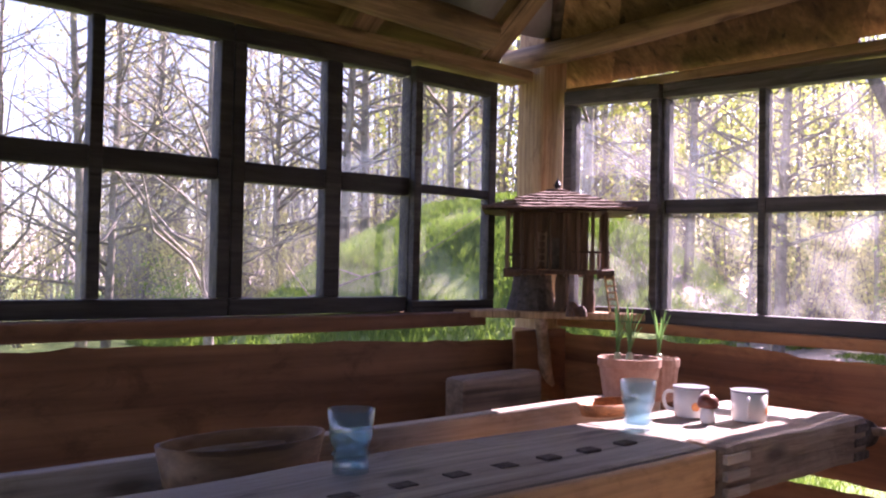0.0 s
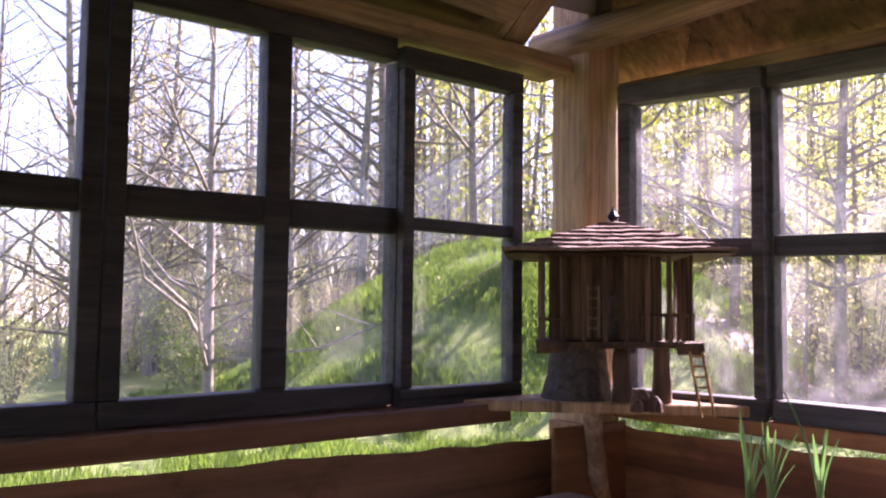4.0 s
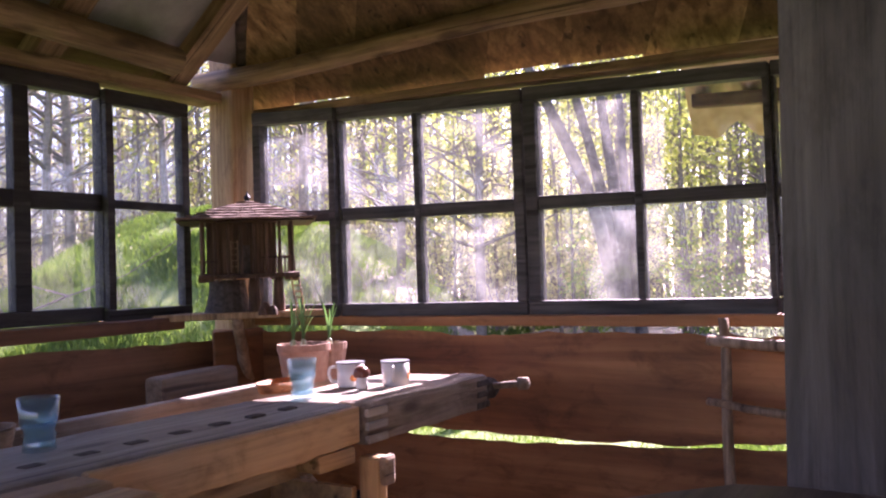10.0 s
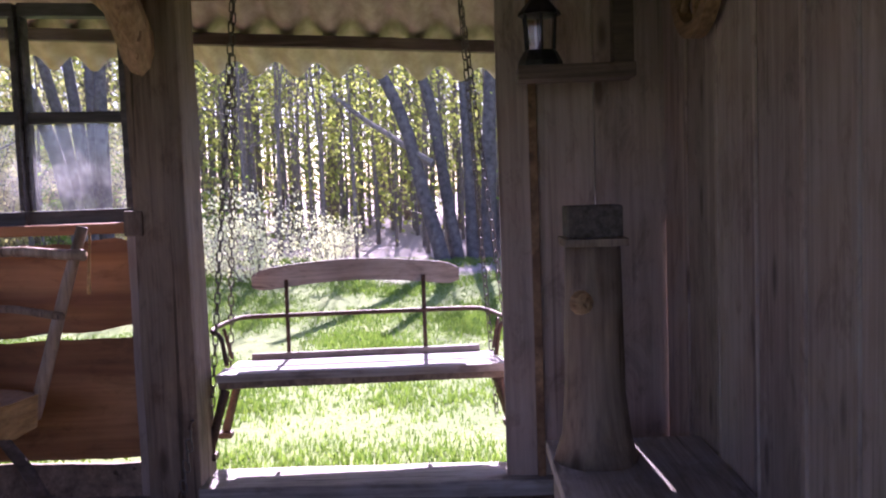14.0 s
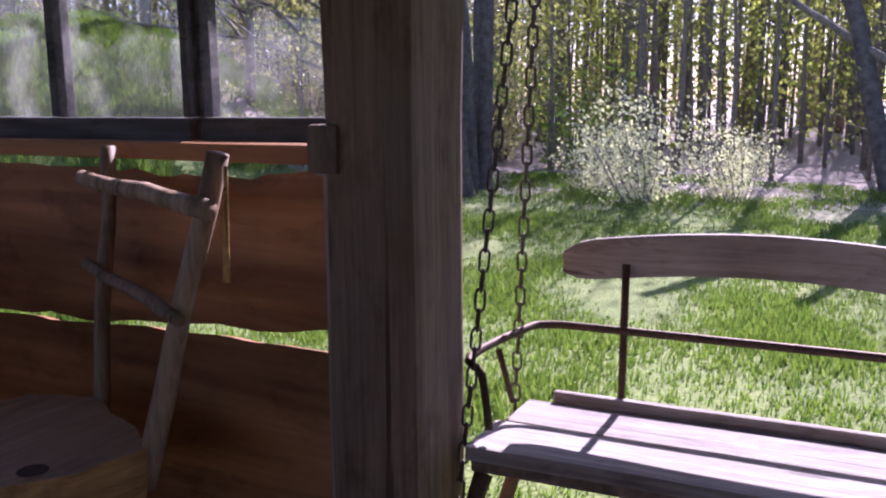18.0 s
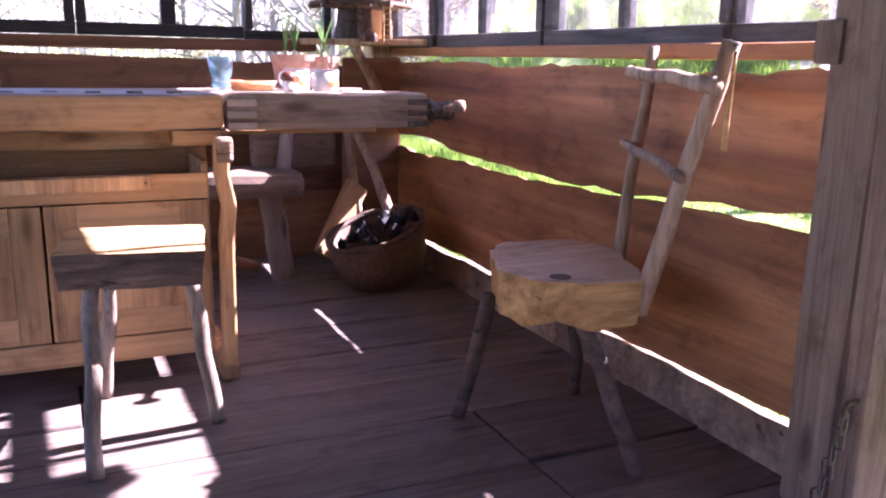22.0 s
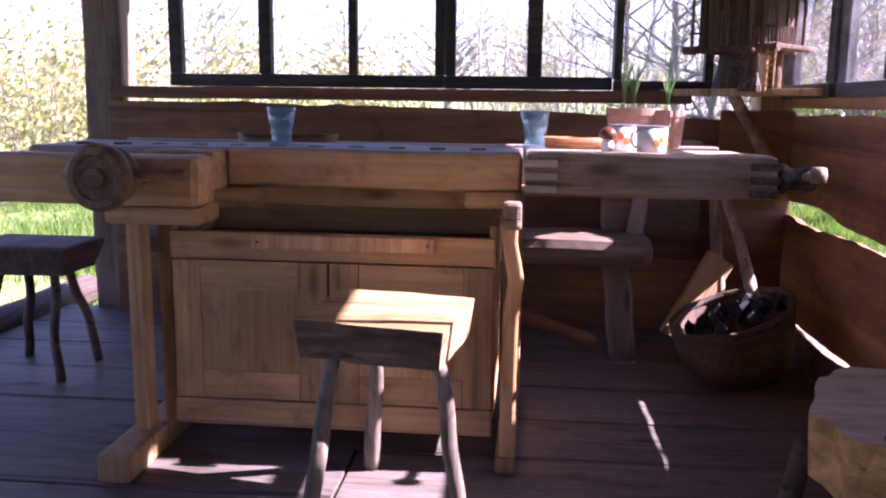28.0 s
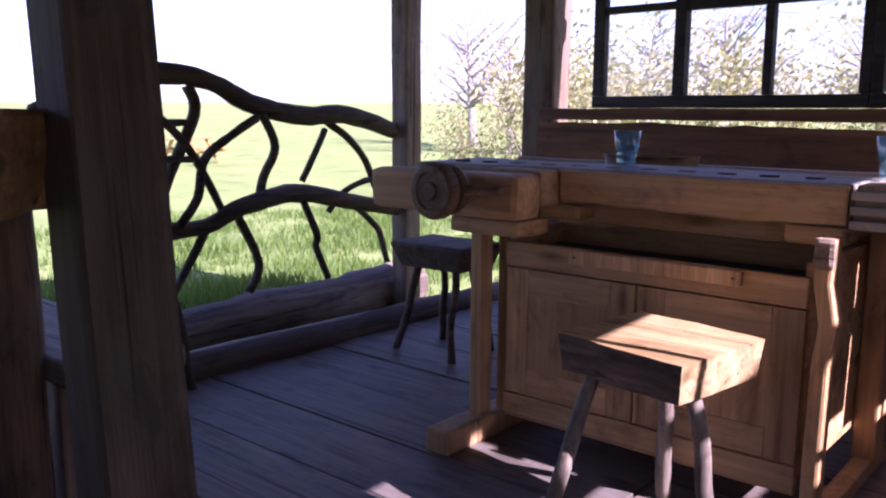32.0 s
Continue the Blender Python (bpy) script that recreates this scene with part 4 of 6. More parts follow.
# boarded house wall to the south
wall_s = thing("wall_south", "tall grey weathered board wall of the house", "wall", kind="structure")
part("backing", boxes((-4.6, .0, -4.90, -4.73, -.2, 3.2)), BARK, wall_s)
random.seed(17)
x = -.11
while x > -4.5:
    w = random.uniform(.24, .33)
    part("plank", boxes((x - w + .003, x - .003, -4.728, -4.70 + random.uniform(0, .008), -.15, 3.1), bev=.003, cuts=5, wob=.002), GREYZ, wall_s)
    part("batten", boxes((x - w - .012, x - w + .014, -4.699, -4.690, -.15, 3.1), bev=.003), GREYZ, wall_s)
    x -= w
ret = thing("jamb_wall", "grey board panel closing the opening beside the house", "wall", kind="structure")
for i, (a, b) in enumerate(((-4.70, -4.45), (-4.445, -4.23), (-4.225, -4.105))):
    part("plank", boxes((-.105, -.07, a, b, -.15, 2.2), bev=.004, cuts=5, wob=.002), GREYZ, ret)
part("batten", boxes((-.125, -.106, -4.245, -4.215, -.1, 2.15), bev=.003), WANE, ret, "reddish batten")

# closing wall behind the camera and a roof over all
roof = thing("ceiling", "dark board ceiling of a hipped roof on log purlins", "ceiling", kind="structure")
def slope(bm, quad, n, along, jitter, thick=.02, gap=-.0012, ragged=0.0, notch=0.0):
    """Boards laid over a sloping quad a-b (eaves) to d-c (ridge)."""
    a, b, c, d = (Vector(p) for p in quad)
    nrm = (b - a).cross(d - a).normalized()
    for i in range(n):
        f0, f1 = i / n + gap, (i + 1) / n - gap
        if along:   # boards run up the slope
            q = [a.lerp(b, f0), a.lerp(b, f1), d.lerp(c, f1), d.lerp(c, f0)]
        else:
            q = [a.lerp(d, f0), b.lerp(c, f0), b.lerp(c, f1), a.lerp(d, f1)]
        if notch and i == 0:
            q[0], q[3] = q[0].lerp(q[1], notch), q[3].lerp(q[2], notch * .8)
        if ragged:
            cut = random.uniform(0, ragged) if i > 5 else -.03
            q[0], q[1] = q[0].lerp(q[3], cut), q[1].lerp(q[2], cut + random.uniform(-.004, .004))
        off = nrm * random.uniform(0, jitter)
        low = [bm.verts.new(p + off) for p in q]
        top = [bm.verts.new(p + off + nrm * thick) for p in q]
        bm.faces.new(low[::-1])
        bm.faces.new(top)
        for k in range(4):
            bm.faces.new((low[k], low[(k + 1) % 4], top[(k + 1) % 4], top[k]))
    return bm


K = .75
random.seed(23)
E0, EZ = .10, 1.965
RZ = EZ + K * (1.9 + E0)
bm = bmesh.new()
slope(bm, ((.085, -4.9, EZ - .105), (.085, .10, EZ + .018), (-1.9, -1.9, RZ), (-1.9, -4.9, RZ)), 15, True, .012, ragged=.016)
tagged(part("boards", bm, ROOFX, roof), "brown roof boards running up the slope")
bm = bmesh.new()
slope(bm, ((.12, .12, EZ + .075), (-3.9, .12, EZ + .075), (-1.9, -1.9, RZ + .045), (-1.9, -1.9, RZ + .045)), 9, False, .03, notch=.13)
part("boards", bm, ROOFX, roof, "warm roof boards along the eaves")
# west eaves lengthened out of view, added to keep sky light off the floor
bm = bmesh.new()
slope(bm, ((-4.2, .10, EZ - .225), (-4.2, -4.9, EZ - .225), (-1.9, -4.9, RZ), (-1.9, -1.9, RZ)), 15, True, .03)
part("boards", bm, ROOFX, roof)
bm = bmesh.new()
q = [bm.verts.new(p) for p in ((E0 + .02, -4.95, EZ + .08), (E0 + .02, -.12, EZ + .2), (-3.94, .14, EZ + .08), (-3.94, -4.95, EZ + .08), (-1.9, -4.95, RZ + .12), (-1.9, -1.9, RZ + .12))]
for f in ((0, 1, 5, 4), (1, 2, 5), (2, 3, 4, 5), (3, 0, 4)):
    bm.faces.new([q[i] for i in f])
part("outer_skin", bm, PLASTER, roof)

# purlins and rafters
for p, q, r, m in (((-3.2, -.22, 2.17), (-.55, -.19, 2.08), .065, LOGX), ((-.17, .1, 2.10), (-.17, -2.9, 2.10), .045, LOGY), ((-3.3, -1.0, 2.75), (-.9, -.9, 2.72), .06, LOGX), ((-.95, -.9, 2.68), (-.95, -4.4, 2.68), .05, LOGY), ((.1, .1, 2.0), (-1.6, -1.6, 3.29), .035, DARKSTICK)):
    part("purlin", stick(p, q, r, r * .9, .03, p[0], 10, 12), m, roof, smooth=True)
for x in (-.42, -1.02, -1.65, -2.3, -2.95):
    part("rafter", boxes((-.055, .055, -1.6, .02, -.05, .04), bev=.006), LOGY, roof).matrix_basis = pose(x, .12, 1.985, -math.degrees(math.atan(K)), 0, 0)

# beam, corrugated eaves over the swing
eaves = thing("corrugated_eaves", "yellowish corrugated fibre-cement sheets on a dark batten", "roof sheet", kind="structure")
bm = bmesh.new()
cols = []
n = 220
for i in range(n + 1):
    y = -2.0 - 2.8 * i / n
    w = .032 * math.cos(2 * math.pi * y / .177) + .065 * (y + 2.7)
    cols.append([bm.verts.new((x, y + (.12 * (x - .11) if i == 0 else 0), z + w)) for x, z in ((.11, 2.04), (.32, 1.87), (.56, 1.69), (.56, 1.682), (.11, 2.032))])
for a, b in zip(cols, cols[1:]):
    for k in range(5):
        bm.faces.new((a[k], a[(k + 1) % 5], b[(k + 1) % 5], b[k]))
part("sheet", bm, FIBRE, eaves, smooth=True)
bm = boxes((.34, .385, -4.75, -2.0, 1.745, 1.795), bev=.005, cuts=6, wob=.003)
for v in bm.verts:
    v.co.z += .065 * (v.co.y + 2.7)
part("batten", bm, DARKSTICK, eaves)
swing_beam = thing("swing_beam", "dark squared beam with iron hooks over the opening", "beam", kind="structure")
part("beam", boxes((.08, .22, -4.75, -2.85, 1.875, 2.0), bev=.01, cuts=8, wob=.006), LOGY, swing_beam)
part("board", boxes((-.12, .09, -4.45, -2.95, 2.10, 2.14), bev=.004, cuts=4, wob=.003), DARKSTICK, swing_beam)
part("header", boxes((-.10, .02, -4.43, -2.85, 2.02, 2.24), bev=.008, cuts=6, wob=.004), DARKSTICK, swing_beam)

# ---- the carpenter's bench ----
bench = thing("workbench", "old worn carpenter's workbench used as a table", "workbench", at=(-1.692, -1.29, 0))
bench.scale = (.981, 1, 1.012)
def bp(name, bm, mat, label="", parent=None, smooth=False):
    bmesh.ops.translate(bm, vec=(1.8, 1.2, 0), verts=bm.verts)
    return part(name, bm, mat, parent or bench, label, smooth)


TOP = .85
bp("top", boxes((-2.66, -1.245, -1.40, -1.06, .745, TOP), bev=.012, cuts=10, wob=.006), BENCHTOP, "thick worn bench top")
bm = boxes((-2.06, -1.25, -1.425, -1.403, .752, TOP - .004), bev=.006, cuts=14, wob=.005)
for v in bm.verts:   # worn, wavy lower edge
    if v.co.z < .78:
        v.co.z += noise.noise((v.co.x * 9, 0, 2)) * .014
bp("front_strip", bm, BENCHX, "honey-brown front edge")
bp("top_extension", boxes((-1.235, -.60, -1.33, -1.06, .77, TOP - .003), bev=.01, cuts=5, wob=.004), BENCHTOP)
bp("tool_tray", boxes((-2.62, -.62, -1.055, -.84, .70, .715), bev=.003), BENCHX)
bp("tray_rail", boxes((-2.64, -.60, -.84, -.80, .70, TOP - .004), bev=.006, cuts=8, wob=.003), BENCHTOP)
# no holes are cut: dark blocks carry their inner shade as colour
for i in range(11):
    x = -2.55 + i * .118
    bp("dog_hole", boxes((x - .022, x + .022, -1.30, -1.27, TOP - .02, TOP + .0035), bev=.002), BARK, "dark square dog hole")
# tail vise with dovetails
tail = bp("tail_vise", boxes((-1.235, -.575, -1.44, -1.335, .74, TOP), bev=.016, cuts=14, wob=.013), JAWX, "grey-brown dovetailed tail vise")
for i in range(3):
    z = .748 + i * .034
    bp("dovetail", boxes((-1.2385, -1.15, -1.4435, -1.43, z, z + .02), bev=.003), BENCHTOP, parent=tail)
    bp("dovetail", boxes((-.65, -.5715, -1.4435, -1.43, z, z + .02), bev=.003), BARK, parent=tail)
bm = lathe([(.0, 0), (.035, 0), (.04, .02), (.028, .04), (.028, .07), (.036, .08), (.03, .1), (0, .105)], 18)
bmesh.ops.rotate(bm, cent=(0, 0, 0), matrix=Matrix.Rotation(radians(90), 3, 'Y'), verts=bm.verts)
bmesh.ops.translate(bm, vec=(-.575, -1.40, .795), verts=bm.verts)
bp("vise_screw", bm, BARK, "dark turned vise screw", smooth=True)
bp("vise_handle", tube(bmesh.new(), [(-.51, -1.53, .815), (-.50, -1.30, .79)], .011, 8), JAWX, "round handle bar", smooth=True)
bm = lathe([(0, -.02), (.018, -.018), (.022, 0), (.018, .018), (0, .02)], 12)
bmesh.ops.translate(bm, vec=(-.51, -1.535, .816), verts=bm.verts)
bp("handle_knob", bm, JAWX, smooth=True)
bp("underblock", boxes((-1.40, -1.25, -1.41, -1.30, .70, .746), bev=.012), BENCHX)
bp("underblock", boxes((-2.13, -1.99, -1.42, -1.30, .705, .746), bev=.015), BENCHX)
# front vise at the other end
bp("vise_jaw", boxes((-2.65, -2.06, -1.635, -1.515, .71, TOP - .012), bev=.025, cuts=6, wob=.009), BENCHX, "thick front vise jaw")
bp("vise_arm", boxes((-2.28, -2.065, -1.514, -1.402, .74, TOP - .004), bev=.02, cuts=4, wob=.006), BENCHX)
bm = lathe([(0, -.138), (.022, -.138), (.026, -.131), (.05, -.131), (.054, -.136), (.070, -.135), (.078, -.128), (.081, -.118), (.080, -.098), (.074, -.090), (.052, -.086), (.046, -.076), (.05, -.066), (.066, -.062), (.071, -.052), (.066, -.034), (.05, -.026), (.04, -.012), (.03, .06), (0, .06)], 36)
bmesh.ops.rotate(bm, cent=(0, 0, 0), matrix=Matrix.Rotation(radians(-90), 3, 'X'), verts=bm.verts)
bmesh.ops.translate(bm, vec=(-2.26, -1.645, .795), verts=bm.verts)
bp("vise_screw", bm, VISE, "dark turned wooden vise screw")
bp("vise_handle", tube(bmesh.new(), [(-2.38, -1.70, .795), (-2.07, -1.70, .80)], .014, 8), VISE, smooth=True)
bp("jaw_block", boxes((-2.34, -2.08, -1.60, -1.44, .66, .708), bev=.015), BENCHX)
# trestles and cabinet
bp("leg", boxes((-2.325, -2.282, -1.515, -1.455, .07, .66), bev=.006, cuts=4, wob=.002), BENCHZ, "square trestle leg")
bp("foot", boxes((-2.345, -2.255, -1.70, -.80, .0, .075), bev=.01, cuts=4, wob=.003), BENCHZ)
bp("leg", boxes((-2.265, -2.222, -1.45, -1.36, .085, .70), bev=.006, cuts=4, wob=.002), BENCHZ)
bp("leg", boxes((-2.335, -2.275, -1.0, -.90, .085, .70), bev=.006, cuts=4, wob=.002), BENCHZ)
bm = boxes((-1.285, -1.243, -1.505, -1.445, .03, .73), bev=.008, cuts=6, wob=.003)
for v in bm.verts:   # waisted below a flared, carved head
    if v.co.z > .45:
        v.co.x += .012 * math.sin((v.co.z - .45) * 22)
bp("leg", bm, BENCHZ, "shaped front leg")
bp("leg_head", boxes((-1.29, -1.24, -1.528, -1.506, .66, .735), bev=.012), JAWX)
bp("leg", boxes((-1.30, -1.236, -1.0, -.90, .03, .70), bev=.008, cuts=4, wob=.003), BENCHZ)
bp("foot", boxes((-1.295, -1.24, -1.52, -.80, .0, .045), bev=.01, cuts=4, wob=.003), BENCHZ)
cab = bp("cabinet", boxes((-2.22, -1.305, -1.45, -.95, .13, .15), bev=.003), BENCHX, "open-topped cabinet under the bench")
bp("back_panel", boxes((-2.22, -1.305, -.97, -.95, .151, .72), bev=.003), BENCHX, parent=cab)
bp("side_panel", boxes((-2.22, -2.20, -1.449, -.971, .151, .66), bev=.003), BENCHX, parent=cab)
bp("side_panel", boxes((-1.325, -1.305, -1.449, -.971, .151, .66), bev=.003), BENCHX, parent=cab)
bp("shelf", boxes((-2.199, -1.326, -1.20, -.971, .5, .52), bev=.003), BENCHX, parent=cab)
bp("apron", boxes((-2.19, -1.33, -1.335, -1.315, .69, .743), bev=.003, cuts=6, wob=.003), BENCHX, parent=cab)
# added board, coloured dark for the shade in the slot above the rail
bp("inner_floor", boxes((-2.199, -1.326, -1.448, -1.20, .585, .60), bev=.002), BARK, "dark board drawn for the shade in the slot", parent=cab)
bp("partition", boxes((-2.199, -1.326, -1.18, -1.165, .521, .70), bev=.003), BENCHX, parent=cab)
bp("rail", boxes((-2.22, -1.31, -1.472, -1.45, .555, .63), bev=.004, cuts=4, wob=.002), BENCHX, parent=cab)
bp("rail", boxes((-1.98, -1.47, -1.49, -1.473, .588, .628), bev=.004), PALEZ, "pale nailed strip", parent=cab)
for x in (-1.96, -1.49):
    bp("nail", tube(bmesh.new(), [(x, -1.492, .608), (x, -1.489, .608)], .004, 6), IRON, parent=cab)
bp("rail", boxes((-2.22, -1.31, -1.472, -1.45, .085, .158), bev=.004), BENCHX, parent=cab)
for x0, x1 in ((-2.215, -1.772), (-1.764, -1.312)):
    bp("door_stile", boxes((x0, x0 + .08, -1.470, -1.448, .162, .55), bev=.0025, cuts=2, wob=.001), BENCHZ, "framed panel door", parent=cab)
    bp("door_stile", boxes((x1 - .08, x1, -1.470, -1.448, .162, .55), bev=.0025, cuts=2, wob=.001), BENCHZ, parent=cab)
    bp("door_rail", boxes((x0 + .081, x1 - .081, -1.469, -1.448, .162, .24), bev=.0025, cuts=2, wob=.001), BENCHX, parent=cab)
    bp("door_rail", boxes((x0 + .081, x1 - .081, -1.469, -1.448, .47, .55), bev=.0025, cuts=2, wob=.001), BENCHX, parent=cab)
    bp("door_panel", boxes((x0 + .079, x1 - .079, -1.4665, -1.45, .238, .472), bev=.003), PANELZ, "flat raised panel", parent=cab)

# ---- stools and chair ----
def legs(ob, tops, feet, r0, r1, mat, seed=0):
    for i, (p, q) in enumerate(zip(tops, feet)):
        part("leg", stick(p, q, r0, r1, .016, seed + i, 10, 14, .32), mat, ob, smooth=True)


stool = thing("stool", "low three-legged stool with a sunlit split-log seat", "stool", at=(-1.45, -1.83, 0))
o = Vector((-1.45, -1.83, 0))
bm = bmesh.new()
top = [(-1.642, -1.978), (-1.30, -2.045), (-1.253, -1.705), (-1.60, -1.645)]
ring0, ring1 = [], []
for i in range(4):
    a, b = Vector((*top[i], 0)), Vector((*top[(i + 1) % 4], 0))
    for k in range(8):
        p = a.lerp(b, k / 8) - o
        j = noise.noise_vector((p.x * 14, p.y * 14, 2)) * .006
        ring1.append(bm.verts.new((p.x + j.x, p.y + j.y, .510 + j.z * .4)))
        q = p * .94 + j
        ring0.append(bm.verts.new((q.x, q.y, .420 + j.z)))
for k in range(32):
    bm.faces.new((ring0[k], ring0[(k + 1) % 32], ring1[(k + 1) % 32], ring1[k]))
bm.faces.new(ring0[::-1])
tp = bm.faces.new(ring1)
me_edge = part("seat", bm, SEATX, stool, "split log seat with bark edge")
me_edge.data.materials.append(SPLIT)
for p in me_edge.data.polygons:
    if abs(p.normal.z) < .7 and p.normal.y < -.4:
        p.material_index = 1
legs(stool, [(-1.55 - o.x, -1.94 - o.y, .45), (-1.33 - o.x, -1.93 - o.y, .45), (-1.50 - o.x, -1.71 - o.y, .45)], [(-1.585 - o.x, -2.13 - o.y, 0), (-1.262 - o.x, -1.90 - o.y, 0), (-1.535 - o.x, -1.60 - o.y, 0)], .019, .021, STOOLLEG, 1)

chair = thing("chair", "rustic chair with a thick wavy slab seat and branch back", "chair", at=(-.545, -2.39, 0))
o = Vector((-.545, -2.39, 0))
out = [(-.625, -2.30), (-.605, -2.42), (-.50, -2.50), (-.345, -2.525), (-.21, -2.20), (-.26, -2.05), (-.46, -2.02), (-.55, -2.10)]
pts = []
for a, b in zip(out, out[1:] + out[:1]):
    for k in range(6):
        p = Vector((*a, 0)).lerp(Vector((*b, 0)), k / 6)
        pts.append(p + noise.noise_vector((p.x * 16, p.y * 16, 3)) * .014 * Vector((1, 1, 0)))
pts.append(pts[0])
bm = bmesh.new()
ring1 = [bm.verts.new((p.x - o.x, p.y - o.y, .465)) for p in pts[:-1]]
ring0 = []
for i, p in enumerate(pts[:-1]):
    j = noise.noise((p.x * 12, p.y * 12, 1)) * .02
    ring0.append(bm.verts.new(((p.x - o.x) * (.93 + j), (p.y - o.y) * (.93 + j), .352 + j)))
n = len(ring0)
for k in range(n):
    bm.faces.new((ring0[k], ring0[(k + 1) % n], ring1[(k + 1) % n], ring1[k]))
bm.faces.new(ring0[::-1])
bm.faces.new(ring1)
bmesh.ops.recalc_face_normals(bm, faces=bm.faces[:])
seat = part("seat", bm, CHAIREDGE, chair, "thick slab seat with honey-coloured wavy edge")
seat.data.materials.append(SEATGREY)
for p in seat.data.polygons:
    if p.normal.z > .7:
        p.material_index = 1
part("knot", lathe([(0, .464), (.028, .464), (.026, .467), (.012, .466), (0, .4665)], 14, (.02, -.03, 0)), DARKSTICK, seat, "dark knot")
legs(chair, [(.06, -.06, .37), (-.05, .20, .37), (.22, .22, .37)], [(.155, -.20, 0), (-.10, .27, 0), (.30, .30, 0)], .019, .021, DARKSTICK, 4)
part("back_post", stick((.205, -.105, .38), (.247, -.29, 1.02), .022, .020, .012, 8, 9), STICK, chair, smooth=True)
part("back_post", stick((.335, .17, .40), (.43, .20, 1.015), .018, .016, .012, 9, 9), STICK, chair, smooth=True)
part("rung", stick((.19, -.315, .928), (.385, .235, .948), .019, .017, .008, 10, 9), STICK, chair, "peeled branch rung", smooth=True)
part("rung", stick((.195, -.225, .724), (.385, .245, .752), .014, .013, .008, 12, 9), STICK, chair, smooth=True)
part("splinter", stick((.235, -.32, 1.0), (.245, -.30, .79), .004, .007, .005, 13, 5), CHAIREDGE, chair, "split sliver of bark", smooth=True)

# dark stool by the vise
dstool = thing("stool", "dark block stool on thin splayed legs", "stool", at=(-2.90, -.90, 0))
bm = boxes((-.20, .20, -.14, .14, .37, .48), bev=.015, cuts=3, wob=.006)
for v in bm.verts:
    if v.co.z < .41:
        v.co.x *= .85
        v.co.y *= .8
part("seat", bm, DARKSTICK, dstool, "dark chamfered block seat")
legs(dstool, [(-.1, -.06, .38), (.1, -.06, .38), (-.08, .07, .38), (.09, .06, .38)], [(-.19, -.12, 0), (.15, -.14, 0), (-.14, .14, 0), (.15, .12, 0)], .017, .017, DARKSTICK, 14)

# log bar stool behind the middle post
lstool = thing("stool", "high stool with a round log seat", "stool", at=(-3.27, -2.11, 0))
part("seat", lathe([(0, .58), (.095, .58), (.1, .60), (.1, .725), (.095, .735), (0, .73)], 20), POSTZ, lstool, "round sawn log seat", smooth=False)
legs(lstool, [(-.07, -.05, .58), (.07, -.05, .58), (0, .08, .58)], [(-.16, -.1, 0), (.15, -.12, 0), (0, .18, 0)], .018, .016, DARKSTICK, 21)

# ---- the bar slab round the middle post ----
bar = thing("bar_table", "long thick waney slab table against a post", "table", at=(-2.4, -3.1, 0))
o = Vector((-2.4, -3.1, 0))
out = [(-1.97, -3.15), (-2.35, -3.20), (-2.68, -3.22), (-2.93, -3.20), (-2.88, -2.95), (-2.72, -2.62), (-2.5, -2.54), (-2.33, -2.60), (-2.22, -2.70), (-2.185, -2.90), (-2.1, -2.99), (-2.0, -3.09)]
ZB = 1.02
bm = bmesh.new()
def outline(pts, z, k=1.0):
    c = Vector((-2.4, -3.0, 0))
    return [bm.verts.new((c.x + (x - c.x) * k - o.x, c.y + (y - c.y) * k - o.y, z)) for x, y in pts]
dense = []
for (a, b) in zip(out, out[1:] + out[:1]):
    for k in range(5):
        f = k / 5
        p = Vector((*a, 0)).lerp(Vector((*b, 0)), f)
        j = noise.noise_vector((p.x * 6, p.y * 6, 1)) * .012
        dense.append((p.x + j.x, p.y + j.y) if not (-2.22 < p.x < -1.98 and p.y > -2.92) else (p.x, p.y))
def bulged(f):
    """The outline at depth f, worn round at the top and cut in unevenly below."""
    return [(x + noise.noise((x * 7, y * 7, f * 3)) * .03 * f, y + noise.noise((x * 7, y * 7, f * 3 + 9)) * .03 * f) for x, y in dense]


rings = [outline(bulged(f), ZB - dz, k) for f, dz, k in ((0, 0, .99), (.1, .012, 1.0), (.35, .06, 1.0), (.65, .11, .97), (.85, .155, .93), (1, .19, .87))]
n = len(rings[0])
for r1, r0 in zip(rings, rings[1:]):
    for k in range(n):
        bm.faces.new((r0[k], r0[(k + 1) % n], r1[(k + 1) % n], r1[k]))
bm.faces.new(rings[0])
bm.faces.new(rings[-1][::-1])
bmesh.ops.recalc_face_normals(bm, faces=bm.faces[:])
slab = part("slab", bm, BARX, bar, "thick dark waney slab")
slab.data.materials.append(WANE)
for p in slab.data.polygons:
    if abs(p.normal.z) < .75:
        p.material_index = 1
part("crack", tube(bmesh.new(), bent((-2.09 - o.x, -2.94 - o.y, ZB), (-2.9 - o.x, -3.12 - o.y, ZB), 8, .015, 3), .004, 4), BARK, slab)
for x, y in ((-2.75, -3.08), (-2.25, -3.08), (-2.6, -2.82)):
    part("leg", stick((x - o.x, y - o.y, ZB - .17), (x - o.x, y - o.y, 0), .06, .07, .01, x, 10), POSTZ, bar, smooth=True)

# low grey bench board beyond the bar
lowb = thing("low_bench", "low grey weathered plank bench", "bench", at=(-2.85, -2.62, 0))
part("seat", boxes((-.45, .42, -.15, .15, .38, .44), bev=.012, cuts=4, wob=.004), GREYX, lowb)
for x in (-.35, .25):
    part("leg", boxes((x - .04, x + .04, -.12, .12, 0, .38), bev=.008), GREYZ, lowb)

